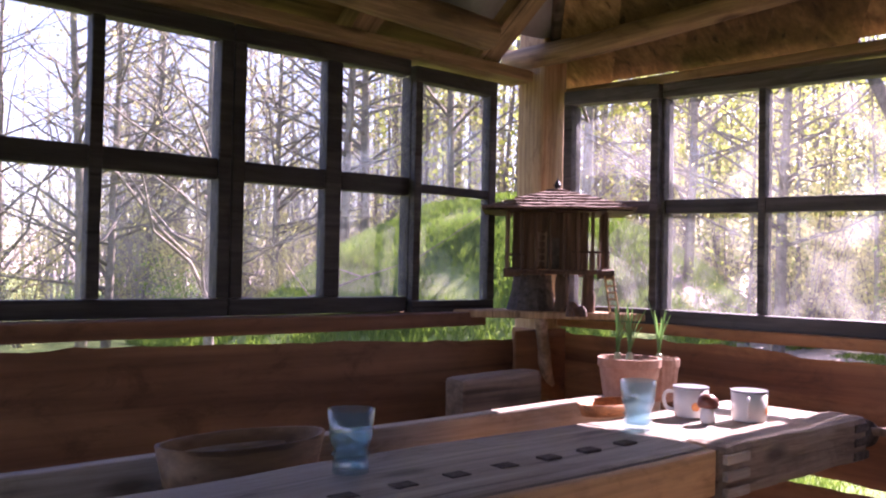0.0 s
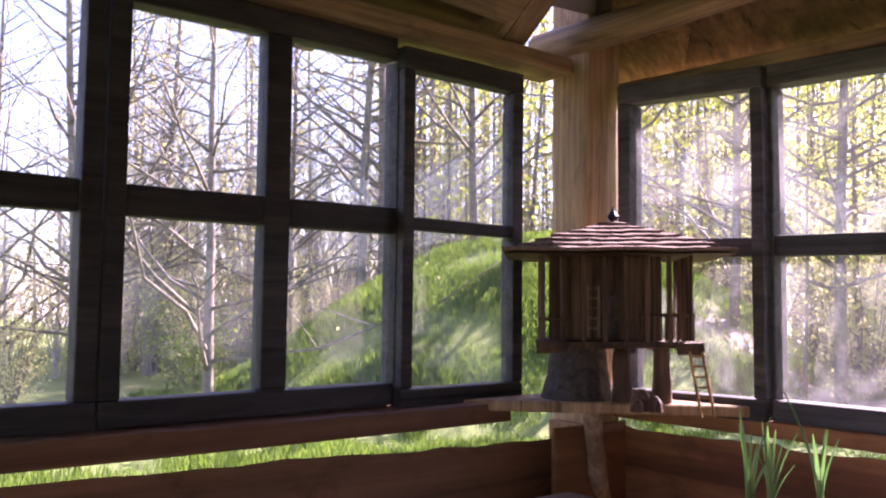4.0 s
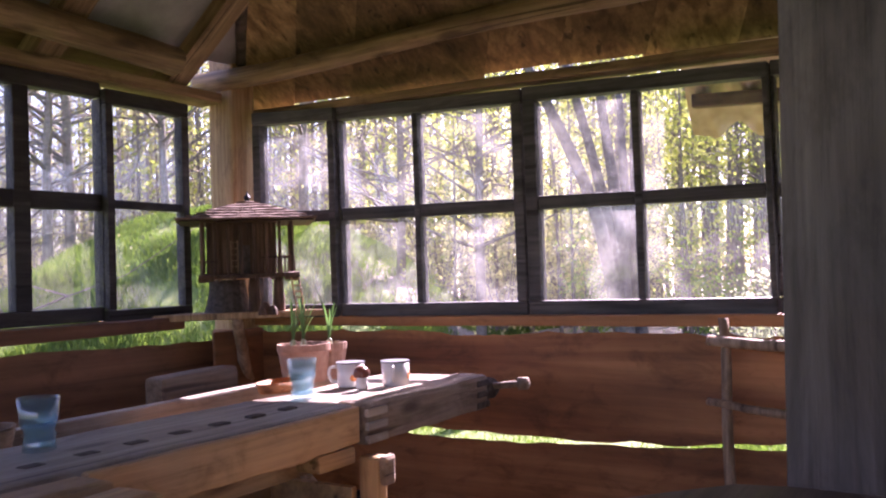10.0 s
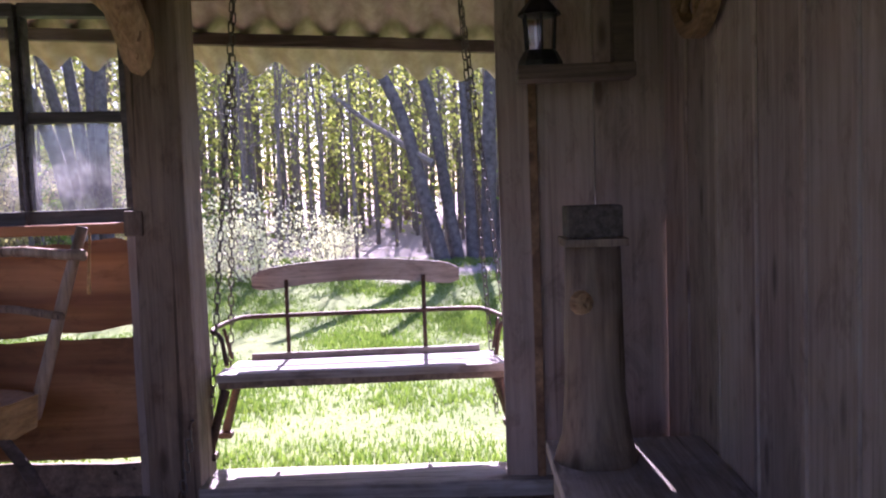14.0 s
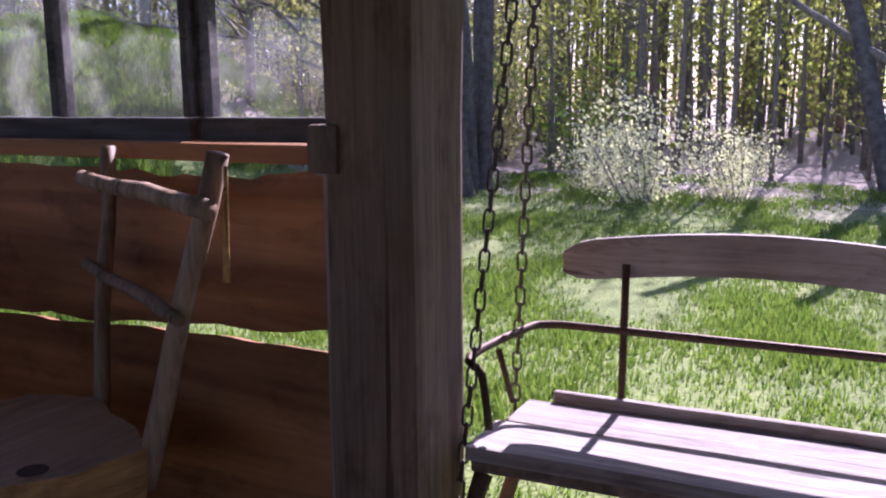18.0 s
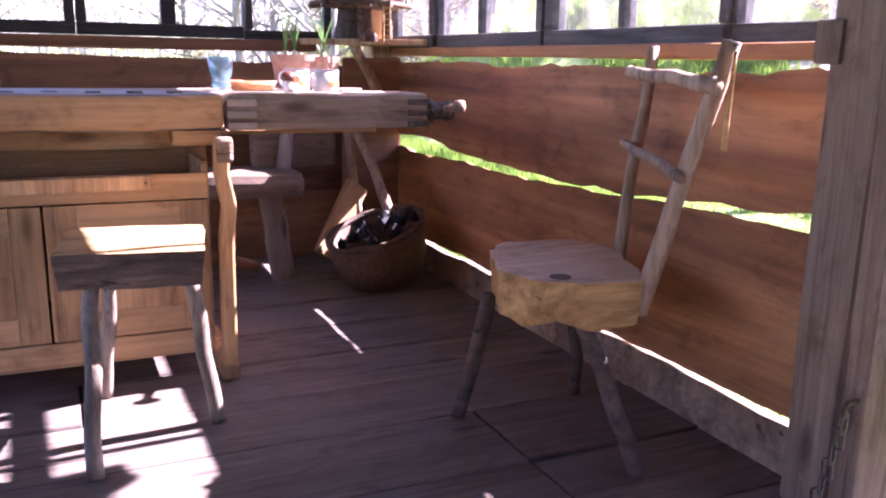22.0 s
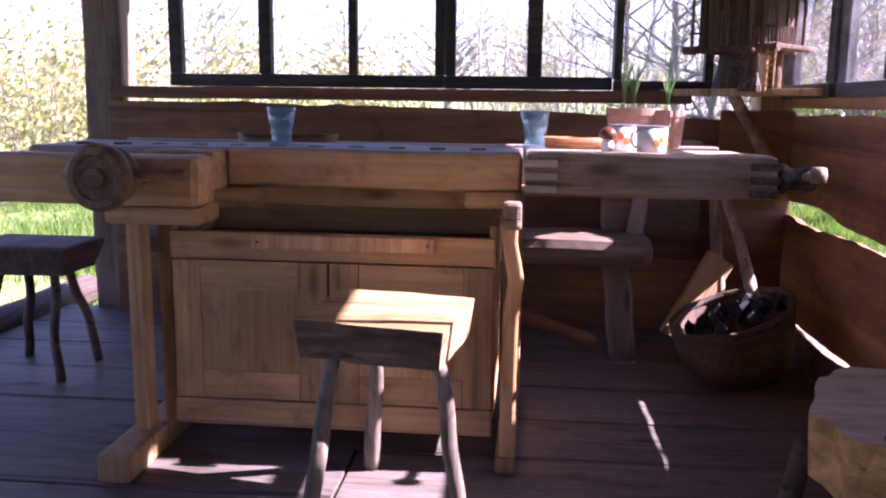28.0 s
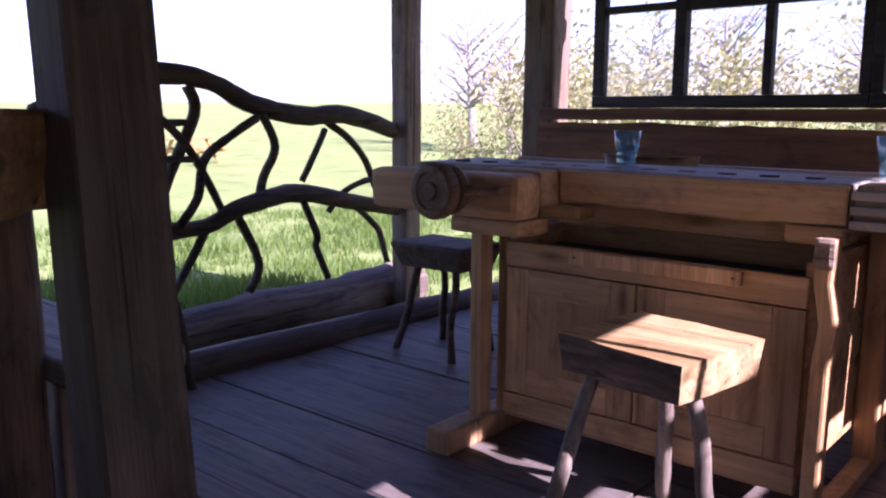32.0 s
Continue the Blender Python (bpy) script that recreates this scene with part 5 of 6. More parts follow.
# ---- the swing ----
swing = thing("swing_bench", "hanging swing bench of grey boards and bent iron rods on chains", "swing", at=(.263, -3.56, .03))
swing.scale = (.63, .93, 1)
swing.rotation_euler = (0, 0, radians(4))
o = Vector((.15, -3.7, 0))
Y0, Y1 = -4.29, -3.10
def sloped(bm):
    """The seat falls towards its back."""
    for v in bm.verts:
        v.co.z -= .02 + .03 * max(0, v.co.x + .37)
    return bm


part("seat_board", sloped(boxes((-.22 - o.x, .06 - o.x, Y0 - o.y, Y1 - o.y, .395, .425), bev=.005, cuts=6, wob=.003)), GREYY, swing, "silvery grey seat board")
part("seat_board", sloped(boxes((.065 - o.x, .325 - o.x, Y0 + .02 - o.y, Y1 - .02 - o.y, .397, .426), bev=.005, cuts=6, wob=.003)), GREYY, swing)
part("front_rail", boxes((-.19 - o.x, -.15 - o.x, Y0 + .005 - o.y, Y1 - .005 - o.y, .345, .393), bev=.005, cuts=6, wob=.002), BARX, swing)
part("back_rail", sloped(boxes((.33 - o.x, .365 - o.x, Y0 + .08 - o.y, Y1 - .08 - o.y, .40, .452), bev=.006, cuts=6, wob=.003)), GREYY, swing)
bm = bmesh.new()
cols = []
for i in range(25):
    f = i / 24
    y = -4.13 + .94 * f
    z, dx = .668 + .035 * math.sin(math.pi * f), .03 * math.sin(math.pi * f)
    e = min(1, min(f, 1 - f) * 14) ** .5
    cols.append([bm.verts.new((.385 + dx + a - o.x, y - o.y, z + .048 + b * .046 * (.55 + .45 * e))) for a, b in ((0, -1), (.028, -1), (.028, 1), (0, 1))])
for a, b in zip(cols, cols[1:]):
    for k in range(4):
        bm.faces.new((a[k], a[(k + 1) % 4], b[(k + 1) % 4], b[k]))
bm.faces.new(cols[0][::-1])
bm.faces.new(cols[-1])
bmesh.ops.recalc_face_normals(bm, faces=bm.faces[:])
part("backrest", bm, GREYY, swing, "curved grey backrest board")
for y in (-3.965, -3.345):
    part("back_rod", tube(bmesh.new(), [(.35 - o.x, y - o.y, .33), (.37 - o.x, y - o.y, .45), (.384 - o.x, y - o.y, .72)], .0095, 8), IRON, swing, "iron rod", smooth=True)
rail = [(-.16, -3.14, .43), (-.15, -3.12, .54), (-.10, -3.08, .565), (.25, -3.12, .57), (.35, -3.16, .57), (.37, -3.30, .57), (.37, -3.95, .57), (.35, -4.18, .57), (.25, -4.24, .57), (-.10, -4.30, .565), (-.15, -4.27, .54), (-.16, -4.25, .43)]
pts, rad = through_points([Vector(p) - o for p in rail], [.0095] * len(rail), 4)
part("arm_rail", tube(bmesh.new(), pts, rad, 8), IRON, swing, "bent iron arm rail", smooth=True)
for y in (-3.12, -4.26):
    part("arm_rod", tube(bmesh.new(), [(.14 - o.x, y - o.y, .425), (.08 - o.x, y + .02 * (1 if y > -3.5 else -1) - o.y, .55)], .008, 8), IRON, swing, smooth=True)
for y, s in ((-3.13, 1), (-4.26, -1)):
    for x in (-.17, .30):
        pts, rad = through_points([Vector((x, y, .34)) - o, Vector((x - .02, y + .03 * s, .24)) - o, Vector((x - .01, y + .075 * s, .10)) - o], [.022, .018, .02], 5)
        part("iron_foot", tube(bmesh.new(), pts, rad, 8), IRON, swing, "curved cast iron foot", smooth=True)
        part("foot_plate", boxes((x - .05 - o.x, x + .03 - o.x, y + .075 * s - .03 - o.y, y + .075 * s + .03 - o.y, .075, .10), bev=.004), IRON, swing)
bm = bmesh.new()
ring = [Vector((math.cos(a) * .011, 0, math.sin(a) * .011 + (.012 if math.sin(a) > 0 else -.012))) for a in [2 * math.pi * k / 12 for k in range(12)]]
vs = []
for i, p in enumerate(ring):
    d = (ring[(i + 1) % 12] - ring[i - 1]).normalized()
    u = d.cross(Vector((0, 1, 0)))
    vs.append([bm.verts.new(p + (Vector((0, 1, 0)) * math.cos(a) + u * math.sin(a)) * .0032) for a in (0, 1.57, 3.14, 4.71)])
for i in range(12):
    for k in range(4):
        bm.faces.new((vs[i][k], vs[i][(k + 1) % 4], vs[(i + 1) % 12][(k + 1) % 4], vs[(i + 1) % 12][k]))
link = part("chain_link", bm, CHAINM, swing, smooth=True)
first = True
for top, foot in (((-.03, -3.225, 1.855), (-.20, -3.06, .12)), ((-.02, -3.225, 1.855), (.33, -3.07, .12)), ((-.03, -4.15, 1.855), (-.20, -4.34, .12)), ((-.02, -4.15, 1.855), (.33, -4.28, .12))):
    a, b = Vector(top) - o, Vector(foot) - o
    ln = (b - a).length
    nl = int(ln / .0395)
    q = (b - a).to_track_quat('Z', 'Y').to_matrix().to_4x4()
    for i in range(nl):
        m = Matrix.Translation(a.lerp(b, (i + .5) / nl)) @ q @ pose(0, 0, 0, 0, 0, 90 * (i % 2) + 20)
        if first:
            link.matrix_basis, first = m, False
        else:
            share("chain_link", link, m, swing)
for y in (-3.215, -4.15):
    part("hook", tube(bmesh.new(), [(-.03 - o.x, y - o.y, 1.87), (-.03 - o.x, y - o.y, 1.855), (-.005 - o.x, y - o.y, 1.84)], .008, 6), IRON, swing)

# ---- branch railing ----
railing = thing("branch_railing", "railing of dark crooked branches", "railing", at=(-4.05, -.8, 0))
o = Vector((-4.05, -.8, 0))
def limb(points, radii, name="branch"):
    pts, rad = through_points([Vector((-4.05 + .02 * math.sin(i * 2.1), y, z)) - o for i, (y, z) in enumerate(points)], radii, 5)
    part(name, tube(bmesh.new(), pts, rad, 9, .2), DARKSTICK, railing, smooth=True)


limb([(-2.1, 1.0), (-1.87, 1.10), (-1.68, 1.18), (-1.49, 1.19), (-1.28, 1.16), (-.99, 1.05), (-.70, 1.0), (-.41, 1.01), (-.02, .92)], [.04, .045, .05, .05, .045, .05, .05, .055, .045], "top_rail")
limb([(-2.0, .38), (-1.75, .44), (-1.6, .47), (-1.32, .48), (-1.12, .56), (-.75, .60), (-.43, .54), (-.02, .46)], [.035, .04, .042, .04, .045, .05, .045, .04], "middle_rail")
for pts, r in (([(-1.73, 1.13), (-1.78, .95), (-1.83, .80), (-1.86, .6)], .022), ([(-1.39, 1.14), (-1.37, 1.01), (-1.5, .72), (-1.62, .48)], .028), ([(-.98, 1.02), (-.91, .85), (-.96, .7), (-1.01, .57)], .023),
               ([(-1.70, 1.12), (-1.5, .95), (-1.34, .78), (-1.22, .53)], .02), ([(-1.01, .99), (-1.15, .92), (-1.3, .80), (-1.36, .62), (-1.47, .50)], .022), ([(-.54, .97), (-.4, .88), (-.25, .76), (-.18, .6)], .02), ([(-.56, .93), (-.62, .85), (-.71, .66)], .018),
               ([(-.12, .65), (-.3, .64), (-.42, .58), (-.54, .49)], .017), ([(-1.14, .52), (-1.03, .27), (-1.07, .12)], .023), ([(-1.32, .47), (-1.4, .36), (-1.52, .15)], .021), ([(-.72, .56), (-.64, .37), (-.62, .3), (-.55, .12)], .02), ([(-.34, .50), (-.2, .38), (-.12, .30), (-.09, .15)], .018),
               ([(-1.84, .98), (-1.6, .97), (-1.36, .97)], .017), ([(-1.85, .82), (-1.6, .81), (-1.36, .80)], .017), ([(-1.60, 1.12), (-1.62, .8), (-1.66, .5)], .02)):
    limb(pts, [r] * len(pts))
post("rail_post", -4.10, -3.97, .0, .13, -.3, 2.4, POSTZ, "weathered post at the end of the branch railing")
lying = thing("lying_log", "thick weathered log lying on the grass", "log", at=(-4.3, -.7, GROUND))
part("log", stick((.1, -.9, .10), (.05, 1.05, .12), .13, .15, .03, 6, 14, 12, .2), OLDLOG, lying, smooth=True)

# ---- corner shelf and miniature house ----
shelf = thing("corner_shelf", "pale wooden corner shelf on a branch strut", "shelf")
bm = bmesh.new()
tri = [(-.58, -.03), (-.03, -.03), (-.03, -.55), (-.09, -.55)]
lo, hi = [bm.verts.new((x, y, 1.03)) for x, y in tri], [bm.verts.new((x, y, 1.058)) for x, y in tri]
bm.faces.new(hi)
bm.faces.new(lo[::-1])
for k in range(4):
    bm.faces.new((lo[k], lo[(k + 1) % 4], hi[(k + 1) % 4], hi[k]))
bmesh.ops.recalc_face_normals(bm, faces=bm.faces[:])
bmesh.ops.bevel(bm, geom=bm.edges[:], offset=.004, segments=1, affect='EDGES')
part("board", bm, PALEZ, shelf)
part("strut", stick((-.33, -.25, 1.05), (-.08, -.08, .70), .024, .028, .015, 3, 9), STICK, shelf, smooth=True)

mini = thing("miniature_house", "handmade miniature wooden granary on a stump and stilts", "model house", at=(-.275, -.28, 1.045))
mini.rotation_euler = (0, 0, radians(-45))
# local: x along the shelf's front, y towards the corner
part("stump", lathe([(0, 0), (.105, 0), (.095, .03), (.08, .09), (.075, .15), (0, .15)], 14, (-.09, .06, 0)), BARK, mini, "bark-covered stump")
for x in (.02, .12):
    part("stilt", stick((x, -.02, 0), (x, -.02, .155), .028, .02, .004, x * 9, 8), MINI, mini, smooth=True)
part("base", boxes((-.20, .19, -.13, .14, .155, .172), bev=.004, cuts=3, wob=.004), MINI, mini)
for x in (-.20, .14):
    part("base_log", tube(bmesh.new(), [(x, -.15, .158), (x + .06, -.15, .160)], .017, 8), MINI, mini)
house = part("wall", boxes((-.158, .11, -.08, .12, .172, .39), bev=.003), MINI, mini)
for i in range(10):
    x = -.158 + i * .0288
    part("wall_plank", boxes((x - .011, x + .011, -.086, -.080, .174, .385), bev=.002), MINI, house)
part("door", boxes((-.045, .005, -.092, -.087, .175, .29), bev=.002), BARK, house)
part("ladder", boxes((-.075, -.069, -.10, -.093, .18, .31), (-.048, -.042, -.10, -.093, .18, .31), *[(-.07, -.047, -.10, -.095, .2 + k * .025, .206 + k * .025) for k in range(5)]), STICK, house)
for i in range(8):
    x = -.185 + i * .0515
    part("veranda_post", tube(bmesh.new(), [(x, -.125, .17), (x, -.125, .395)], .0065, 6), MINI, mini)
for i in range(4):
    y = -.125 + (i + 1) * .062
    for x in (-.19, .178):
        part("veranda_post", tube(bmesh.new(), [(x, y, .17), (x, y, .395)], .0065, 6), MINI, mini)
for i in range(7):
    y = -.115 + i * .016
    part("baluster", tube(bmesh.new(), [(.183, y, .175), (.183, y, .235)], .0035, 5), MINI, mini)
for x in (-.12, -.06, .03, .1):
    part("floor_joist", tube(bmesh.new(), [(x, -.17, .152), (x, .15, .152)], .008, 6), MINI, mini)
for i in range(9):
    x = .06 + i * .014
    part("baluster", tube(bmesh.new(), [(x, -.125, .175), (x, -.125, .235)], .0035, 5), MINI, mini)
part("handrail", tube(bmesh.new(), [(.05, -.125, .238), (.185, -.125, .238)], .005, 6), MINI, mini)
part("handrail", tube(bmesh.new(), [(-.195, -.125, .225), (-.12, -.125, .225)], .005, 6), MINI, mini)
roofm = thing("roof")
roofm.parent = mini
corners = [Vector(p) for p in ((-.28, -.21, .385), (.27, -.21, .385), (.27, .20, .385), (-.28, .20, .385))]
apex = Vector((0, 0, .475))
bm = bmesh.new()
vb = [bm.verts.new(c) for c in corners]
va = bm.verts.new(apex)
for k in range(4):
    bm.faces.new((vb[k], vb[(k + 1) % 4], va))
bm.faces.new(vb[::-1])
part("roof_base", bm, MINI, mini)
roofm.name = "roof_tiles"
for k in range(4):
    a, b = corners[k], corners[(k + 1) % 4]
    for row in range(7):
        f0, f1 = row / 7, (row + 1.25) / 7
        p, q, r, s = a.lerp(apex, f0), b.lerp(apex, f0), b.lerp(apex, min(f1, 1)), a.lerp(apex, min(f1, 1))
        n = max(2, int((q - p).length / .032))
        nr = (q - p).cross(s - p).normalized()
        for i in range(n):
            bm = bmesh.new()
            quad = [p.lerp(q, i / n), p.lerp(q, (i + .94) / n), s.lerp(r, (i + .94) / n), s.lerp(r, i / n)]
            lowv = [bm.verts.new(v + nr * (.006 if j < 2 else .001) + noise.noise_vector(v * 60) * .004) for j, v in enumerate(quad)]
            topv = [bm.verts.new(v.co + nr * .005 + (nr * .004 if j in (0, 1) else nr * 0)) for j, v in enumerate(lowv)]
            bm.faces.new(topv)
            bm.faces.new(lowv[::-1])
            for j in range(4):
                bm.faces.new((lowv[j], lowv[(j + 1) % 4], topv[(j + 1) % 4], topv[j]))
            part("tile", bm, MINITILE, roofm)
part("finial", lathe([(0, .47), (.014, .47), (.01, .485), (.016, .495), (.006, .51), (0, .525)], 10), BLACKIRON, mini)
for x0 in (.165, .195):
    part("ladder_rail", tube(bmesh.new(), [(x0, -.16, .155), (x0 + .02, -.20, 0)], .004, 6), CHAIREDGE, mini, "orange-brown ladder")
for k in range(6):
    f = (k + .6) / 6.5
    part("ladder_rung", tube(bmesh.new(), [(.163 + .02 * f, -.16 - .04 * f, .155 * (1 - f)), (.197 + .02 * f, -.16 - .04 * f, .155 * (1 - f))], .003, 5), CHAIREDGE, mini)
for x, y, r in ((.06, -.08, .03), (.09, -.10, .022), (.045, -.12, .018)):
    part("twig_clump", lathe([(0, 0), (r, 0), (r * .9, r), (r * .4, r * 1.7), (0, r * 1.8)], 7, (x, y, 0)), MINI, mini)

# ---- things on the bench ----
TOP = .860
def water_glass(name, x, y):
    ob = thing(name, "bluish drinking glass half full of water", "glass", "drinking glasses", at=(x, y, TOP))
    prof = [(0, .0), (.030, 0), (.032, .004), (.031, .022), (.029, .028), (.034, .034), (.029, .042), (.034, .052), (.0375, .062), (.0415, .110), (.039, .110), (.0345, .064), (.026, .044), (.027, .012), (0, .010)]
    bm = lathe(prof, 28)
    part("body", bm, BLUEGLASS, ob, smooth=True)
    part("water", lathe([(0, .0105), (.0265, .0125), (.0255, .044), (.034, .0635), (0, .0635)], 24), WATER, ob, "clear water")
    return ob


water_glass("drinking_glass", -1.871, -1.255)
water_glass("drinking_glass", -1.114, -1.29)


def plant_pot(x, y, r, h, ribs, n, lh, label, seed):
    ob = thing("plant_pot", label, "potted plant", "pots on the bench", at=(x, y, TOP))
    bm = lathe([(0, 0), (r * .78, 0), (r * .95, h * .8), (r, h * .82), (r, h), (r * .9, h), (r * .86, h * .86), (0, h * .84)], 40)
    if ribs:
        for v in bm.verts:
            a = math.atan2(v.co.y, v.co.x)
            k = 1 + .03 * math.cos(a * 16)
            v.co.x, v.co.y = v.co.x * k, v.co.y * k
    part("pot", bm, TERRA, ob)
    part("soil", lathe([(0, h * .85), (r * .86, h * .85), (r * .8, h * .9), (0, h * .91)], 20), BARK, ob)
    random.seed(seed)
    for cx, cy in ((0, 0), (-r * .35, r * .2))[:1 if ribs else 2]:
        part("bulb", lathe([(0, h * .85), (.010, h * .88), (.011, h * .95), (.008, h * 1.10), (0, h * 1.15)], 10, (cx, cy, 0)), BULB, ob)
        for i in range(n):
            a, l = random.uniform(0, 6.28), lh * random.uniform(.55, 1.05)
            bm = bmesh.new()
            p0 = Vector((cx, cy, h * .95))
            d = Vector((math.cos(a), math.sin(a), 0))
            sd = Vector((-d.y, d.x, 0))
            sp = random.uniform(.12, .42)
            rows = []
            for k in range(7):
                f = k / 6
                c = p0 + d * (l * sp * f * f) + Vector((0, 0, l * f * (1 - .12 * f * sp)))
                w = .0045 * (1 - f) ** .5 + .0005
                rows.append([bm.verts.new(c - sd * w), bm.verts.new(c - d * .002), bm.verts.new(c + sd * w)])
            for q0, q1 in zip(rows, rows[1:]):
                bm.faces.new((q0[0], q0[1], q1[1], q1[0]))
                bm.faces.new((q0[1], q0[2], q1[2], q1[1]))
            part("leaf", bm, LEEK, ob, smooth=True)


plant_pot(-.805, -1.03, .086, .12, False, 8, .17, "plain terracotta pot with sprouting green leeks", 41)
plant_pot(-.705, -1.055, .056, .115, True, 6, .22, "small ribbed terracotta pot with a tall green sprout", 42)


def enamel_mug(x, y, turn, spot):
    ob = thing("enamel_mug", "white enamel mug with an orange flower print and grey rim", "mug", "mugs on the bench", at=(x, y, TOP))
    ob.rotation_euler = (0, 0, radians(turn))
    part("body", lathe([(0, 0), (.038, 0), (.0405, .004), (.0425, .07), (.0405, .07), (.0385, .006), (0, .005)], 30), ENAMEL, ob, smooth=True)
    part("rim", lathe([(.0405, .069), (.0438, .069), (.0438, .0735), (.0405, .0735)], 30), RIMGREY, ob)
    pts, rad = through_points([(.041, 0, .06), (.06, 0, .058), (.066, 0, .04), (.058, 0, .02), (.0405, 0, .014)], [.0045] * 5, 4)
    part("handle", tube(bmesh.new(), pts, rad, 8), ENAMEL, ob, smooth=True)
    for k in range(3):
        a = radians(spot + k * 26)
        bm = lathe([(0, 0), (.011, 0), (.008, .0012), (0, .0015)], 10)
        p = part("flower", bm, ORANGE, ob)
        p.matrix_basis = Matrix.Translation((.0418 * math.cos(a), .0418 * math.sin(a), .028 + .012 * (k % 2))) @ Euler((0, radians(90), a)).to_matrix().to_4x4()


enamel_mug(-.86, -1.26, 135, 95)
enamel_mug(-.795, -1.38, 208, 75)
shaker = thing("mushroom_shaker", "small white shaker with a brown mushroom cap", "shaker", at=(-.91, -1.34, TOP))
part("stem", lathe([(0, 0), (.016, 0), (.018, .012), (.014, .04), (0, .04)], 18), ENAMEL, shaker, smooth=True)
part("cap", lathe([(0, .036), (.022, .036), (.026, .044), (.022, .058), (.01, .067), (0, .068)], 20), DARKBROWN, shaker, smooth=True)
bread = thing("wicker_tray", "orange-brown oval bark tray", "tray", at=(-1.0, -1.12, TOP))
bm = lathe([(0, .004), (.075, .004), (.09, .03), (.094, .03), (.08, 0), (0, 0)], 26)
bmesh.ops.scale(bm, vec=(1.15, .6, 1), verts=bm.verts)
part("tray", bm, TRAY, bread, smooth=True)
bowl = thing("wooden_bowl", "long carved wooden trough bowl", "bowl", at=(-1.93, -.98, .716))
bm = lathe([(0, .02), (.07, .03), (.105, .10), (.12, .165), (.128, .165), (.115, .09), (.075, .01), (0, 0)], 30)
bmesh.ops.scale(bm, vec=(1.35, .72, 1.0), verts=bm.verts)
for v in bm.verts:
    v.co.z += .25 * max(0, abs(v.co.x) - .12) ** 1.5
part("bowl", bm, WANE, bowl, smooth=True)

# ---- behind the bench: seat, trestle, basket, boards ----
seatb = thing("wall_bench", "dark heavy plank seat on thick legs by the windows", "bench", at=(-1.5, -.42, 0))
part("seat", boxes((-1.2, .85, -.16, .14, .38, .49), bev=.04, cuts=7, wob=.01), BARX, seatb)
for x in (-1.0, .72):
    part("leg", stick((x, -.02, .41), (x + .05, -.05, 0), .05, .055, .02, x, 9), GREYZ, seatb, smooth=True)
part("brace", stick((.0, -.1, .30), (.65, -.12, .08), .025, .025, .01, 7, 8), WALLX, seatb, smooth=True)
part("back_stub", stick((.80, .02, .45), (.83, .05, .72), .035, .03, .015, 8, 8), GREYZ, seatb, smooth=True)
block = thing("wooden_block", "sawn pale block leaning at the wall", "block", at=(-.64, -.33, .49))
part("block", boxes((-.19, .19, -.05, .05, .0, .36), bev=.02, cuts=3, wob=.008), BARX, block)
basket = thing("basket", "dark round bark basket filled with black coal", "basket", at=(-.34, -.72, .035))
basket.rotation_euler = (radians(4), radians(-13), 0)
bm = lathe([(0, .015), (.15, .01), (.185, .10), (.21, .24), (.222, .24), (.20, .10), (.165, 0), (0, 0)], 26)
for v in bm.verts:
    v.co.z += .05 * v.co.x * (v.co.z / .24) * 2 + noise.noise(v.co * 9) * .008
part("wall", bm, WICKER, basket, smooth=True)
part("hoop", tube(bmesh.new(), [(.212 * math.cos(a), .212 * math.sin(a), .225 + .1 * .212 * math.cos(a)) for a in [k * .2618 for k in range(25)]], .011, 6), DARKSTICK, basket, smooth=True)
random.seed(6)
for i in range(22):
    a, r = random.uniform(0, 6.28), .17 * random.random() ** .5
    bm = bmesh.new()
    bmesh.ops.create_icosphere(bm, subdivisions=1, radius=random.uniform(.022, .04))
    for v in bm.verts:
        v.co = v.co * random.uniform(.75, 1.2) + Vector((r * math.cos(a), r * math.sin(a), .215 + r * .3 * math.cos(a) + random.uniform(0, .03)))
    part("coal", bm, BLACKIRON, basket)
plankt = thing("leaning_plank", "short sawn board leaning behind the basket", "board", at=(-.60, -.52, 0))
part("board", boxes((-.06, .06, -.015, .015, .10, .46), bev=.004, cuts=2, wob=.004), PALEZ, plankt).matrix_basis = pose(0, 0, .015, 0, 32, 20)
pole = thing("leaning_pole", "peeled pole leaning in the corner", "pole", at=(-.35, -.45, 0))
part("pole", stick((0, 0, .05), (-.07, .05, .72), .024, .02, .015, 4, 8), STICK, pole, smooth=True)
part("pole", stick((.05, -.25, .30), (-.02, .05, .66), .022, .02, .015, 5, 8), STICK, pole, smooth=True)

# ---- by the house wall ----
box = thing("low_box", "pale-edged low board bench along the house wall", "bench", at=(-.98, -4.5, 0))
part("top", boxes((-.55, .46, -.19, .29, .27, .31), bev=.006, cuts=5, wob=.003), GREYX, box)
part("front", boxes((-.53, .44, .24, .27, .0, .268), bev=.004), GREYX, box)
part("end", boxes((.41, .44, -.18, .235, .0, .268), bev=.004), GREYX, box)
stump = thing("carved_stump", "knotty upright log with a dark box on top", "log", at=(-.72, -4.34, .31))
bm = bmesh.new()
pts = [(0, 0, 0), (0, 0, .08), (.0, 0, .2), (.0, 0, .35), (.0, 0, .5), (.0, 0, .62)]
tube(bm, pts, [.12, .10, .085, .085, .085, .08], 16, .12)
log = part("log", bm, POSTZ, stump, smooth=True)
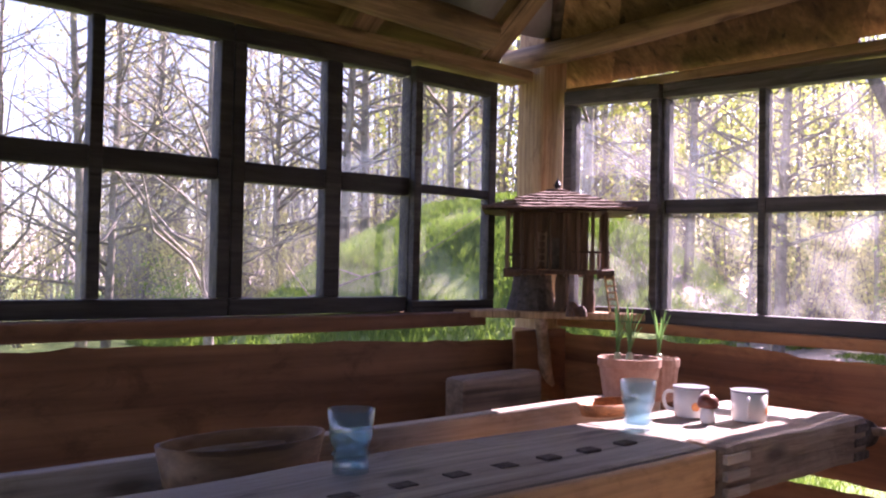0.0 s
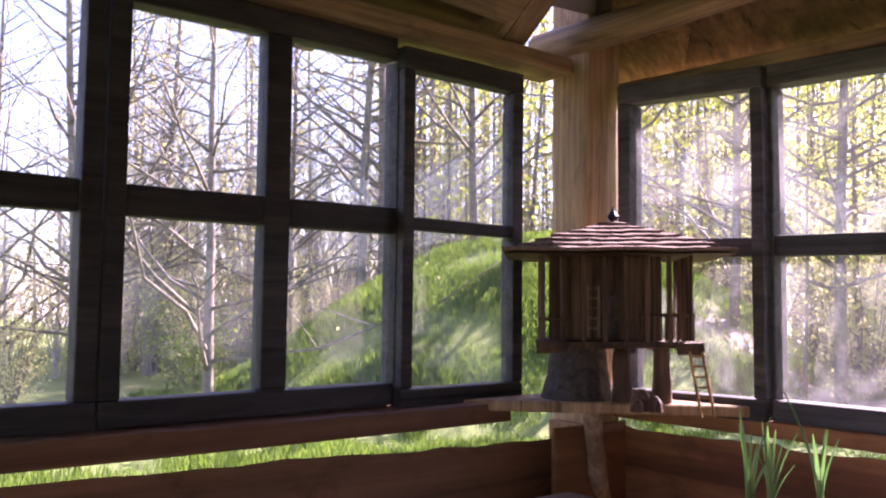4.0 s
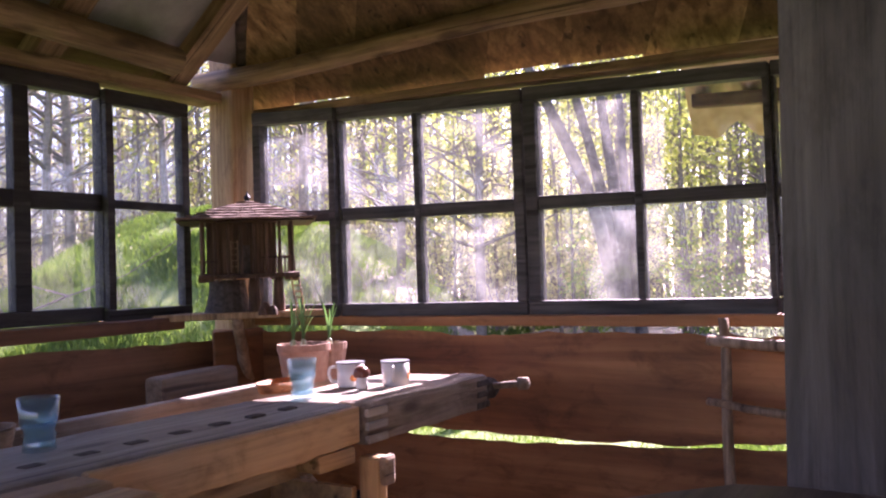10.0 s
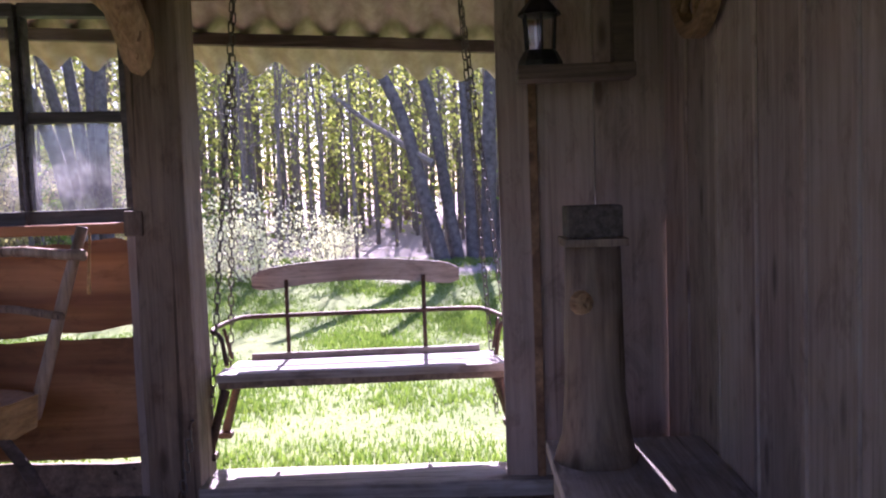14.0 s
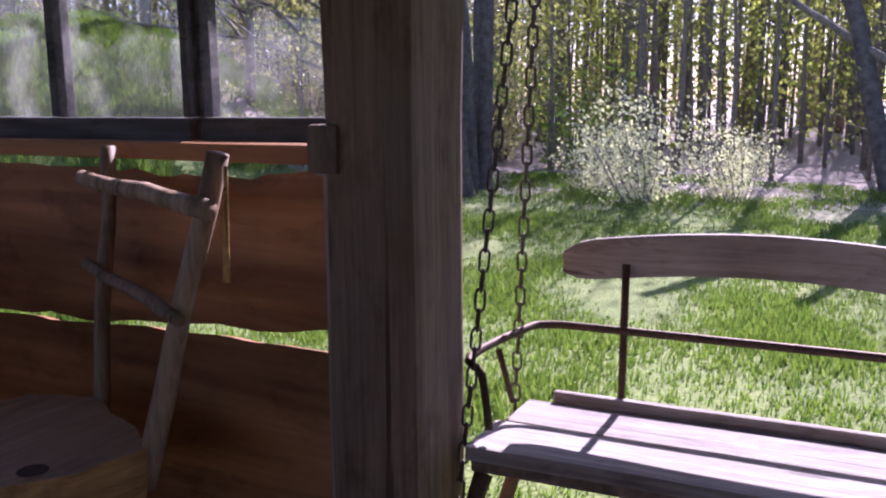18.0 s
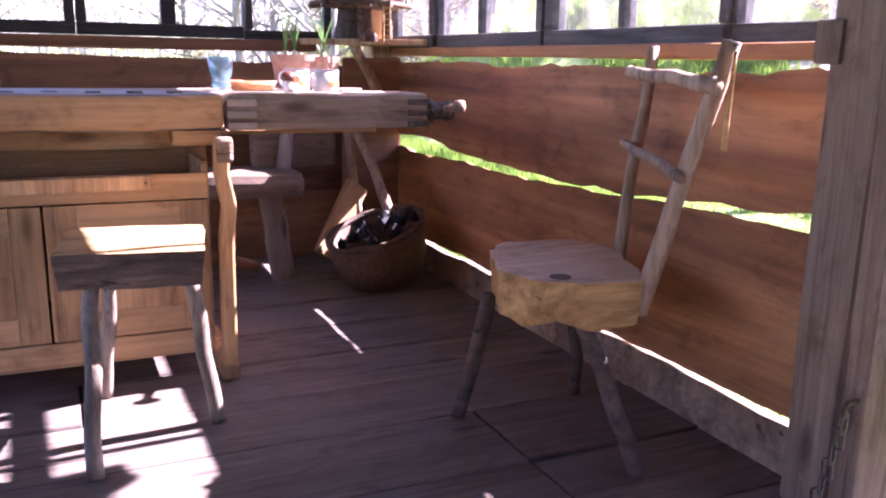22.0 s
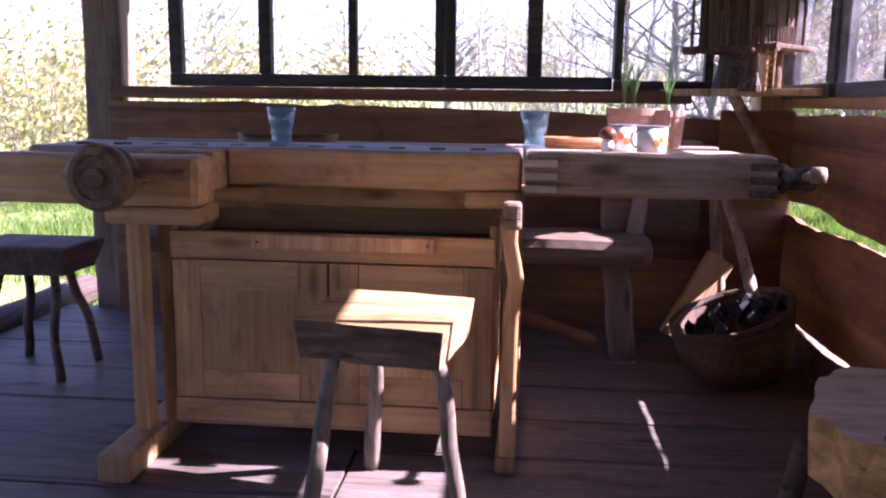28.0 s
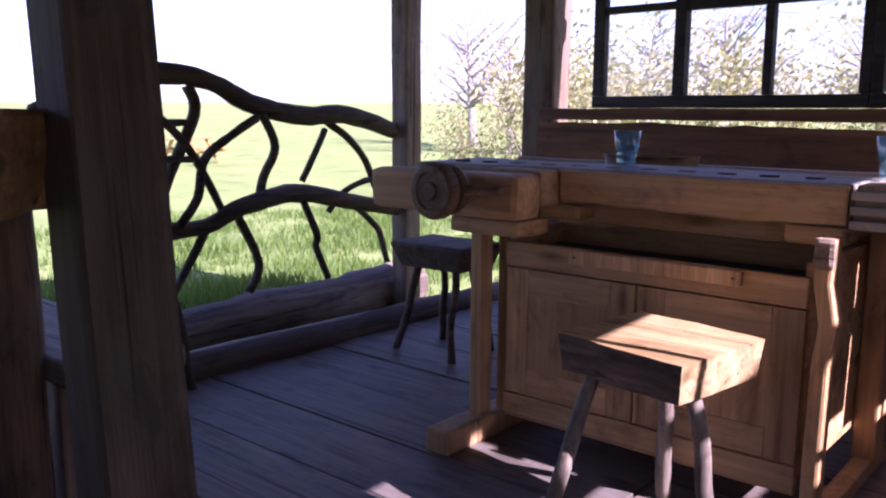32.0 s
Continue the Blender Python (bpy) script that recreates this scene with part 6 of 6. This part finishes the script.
part("knot", lathe([(0, 0), (.035, 0), (.03, .02), (.012, .03), (0, .018)], 12), PALEZ, log).matrix_basis = pose(-.09, .05, .47, 0, -90, 25)
part("cap", boxes((-.09, .09, -.088, .088, .622, .645), bev=.004), POSTZ, stump)
part("box", boxes((-.078, .078, -.075, .075, .646, .735), bev=.006), BARK, stump, "small dark box")
lb = thing("lantern_bracket", "dark square wooden bracket", "bracket", at=(-.42, -4.44, 1.48))
part("board", boxes((-.06, .06, -.085, .28, -.045, .0), bev=.004), DARKSTICK, lb)
part("upright", boxes((-.03, .03, -.085, -.02, .0, .36), bev=.004), DARKSTICK, lb)
part("arm", boxes((-.03, .03, -.085, .27, .362, .41), bev=.004), DARKSTICK, lb)
lan = thing("lantern", "small black metal lantern with glass panes", "lantern", at=(-.42, -4.235, 1.48))
part("base", lathe([(0, 0), (.07, 0), (.07, .015), (.055, .045), (.05, .05), (0, .05)], 8), BLACKIRON, lan)
for k in range(6):
    a = k * math.pi / 3
    part("bar", tube(bmesh.new(), [(.048 * math.cos(a), .048 * math.sin(a), .05), (.055 * math.cos(a), .055 * math.sin(a), .16)], .005, 5), BLACKIRON, lan)
part("glass", lathe([(.045, .051), (.052, .158), (.050, .158), (.043, .051)], 6), GLASSA, lan)
part("roof", lathe([(0, .16), (.068, .16), (.066, .17), (.03, .21), (.026, .235), (.016, .25), (0, .252)], 8), BLACKIRON, lan)
part("ring", tube(bmesh.new(), [(0, .02 * math.cos(a), .268 + .02 * math.sin(a)) for a in [k * .524 for k in range(13)]], .0035, 5), BLACKIRON, lan)
wheel = thing("wagon_wheel", "small old wooden wagon wheel hung on the board wall", "wheel", at=(-.68, -4.655, 1.745))
wheel.rotation_euler = (radians(90), 0, 0)
R = .235
bm = bmesh.new()
ringv = []
for k in range(40):
    a = 2 * math.pi * k / 40
    ringv.append([bm.verts.new((r * math.cos(a), r * math.sin(a), z)) for r, z in ((R - .045, -.02), (R, -.02), (R, .02), (R - .045, .02))])
for k in range(40):
    for j in range(4):
        bm.faces.new((ringv[k][j], ringv[k][(j + 1) % 4], ringv[(k + 1) % 40][(j + 1) % 4], ringv[(k + 1) % 40][j]))
bmesh.ops.recalc_face_normals(bm, faces=bm.faces[:])
part("rim", bm, LOGX, wheel)
for k in range(8):
    a = k * math.pi / 4
    part("spoke", tube(bmesh.new(), [(.04 * math.cos(a), .04 * math.sin(a), 0), ((R - .04) * math.cos(a), (R - .04) * math.sin(a), 0)], [.014, .011], 6), LOGX, wheel)
part("hub", lathe([(0, -.04), (.045, -.04), (.05, 0), (.045, .045), (0, .045)], 16), LOGX, wheel)
part("ornament", lathe([(0, 0), (.022, 0), (.016, .02), (0, .026)], 10, (0, -.08, -.05)), YELLOW, wheel, "yellow ornament")
part("ornament", lathe([(0, 0), (.018, 0), (.014, .016), (0, .02)], 10, (.02, .1, -.05)), RED, wheel, "red ornament")

# ---- lamp, ornament and small iron things ----
lamp = thing("ceiling_lamp", "white enamel lamp shade hanging under the roof boards", "lamp", at=(-.5, -2.72, 2.02))
part("shade", lathe([(.02, .10), (.03, .095), (.045, .06), (.085, .012), (.09, .0), (.086, .0), (.08, .012), (.04, .056), (.02, .09)], 24), ENAMEL, lamp, smooth=True)
part("holder", lathe([(0, .09), (.022, .09), (.022, .14), (.012, .15), (0, .15)], 14), BLACKIRON, lamp)
part("cord", tube(bmesh.new(), [(0, 0, .145), (0, 0, .42)], .004, 6), BLACKIRON, lamp)
orn = thing("red_ornament", "small red painted wooden ornament on the board wall", "ornament", at=(-.545, -4.672, 1.82))
part("body", boxes((-.03, .03, -.008, .008, -.016, .016), bev=.005), RED, orn)

hook = thing("hanging_chain", "short rusty chain with a hook at the foot of the post", "chain", at=(-.165, -2.97, 0))
part("hook", tube(bmesh.new(), [(.03, 0, .30), (-.005, 0, .30), (-.015, 0, .285), (-.005, 0, .27)], .006, 6), IRON, hook, smooth=True)
for i in range(6):
    share("chain_link", link, pose(-.008 - .004 * i, .006 * i, .255 - i * .036, 0, 8, 90 * (i % 2) + 15), hook)
part("ring", tube(bmesh.new(), [(-.03 + .022 * math.cos(a), .04, .035 + .022 * math.sin(a)) for a in [k * .524 for k in range(13)]], .005, 6), IRON, hook, smooth=True)
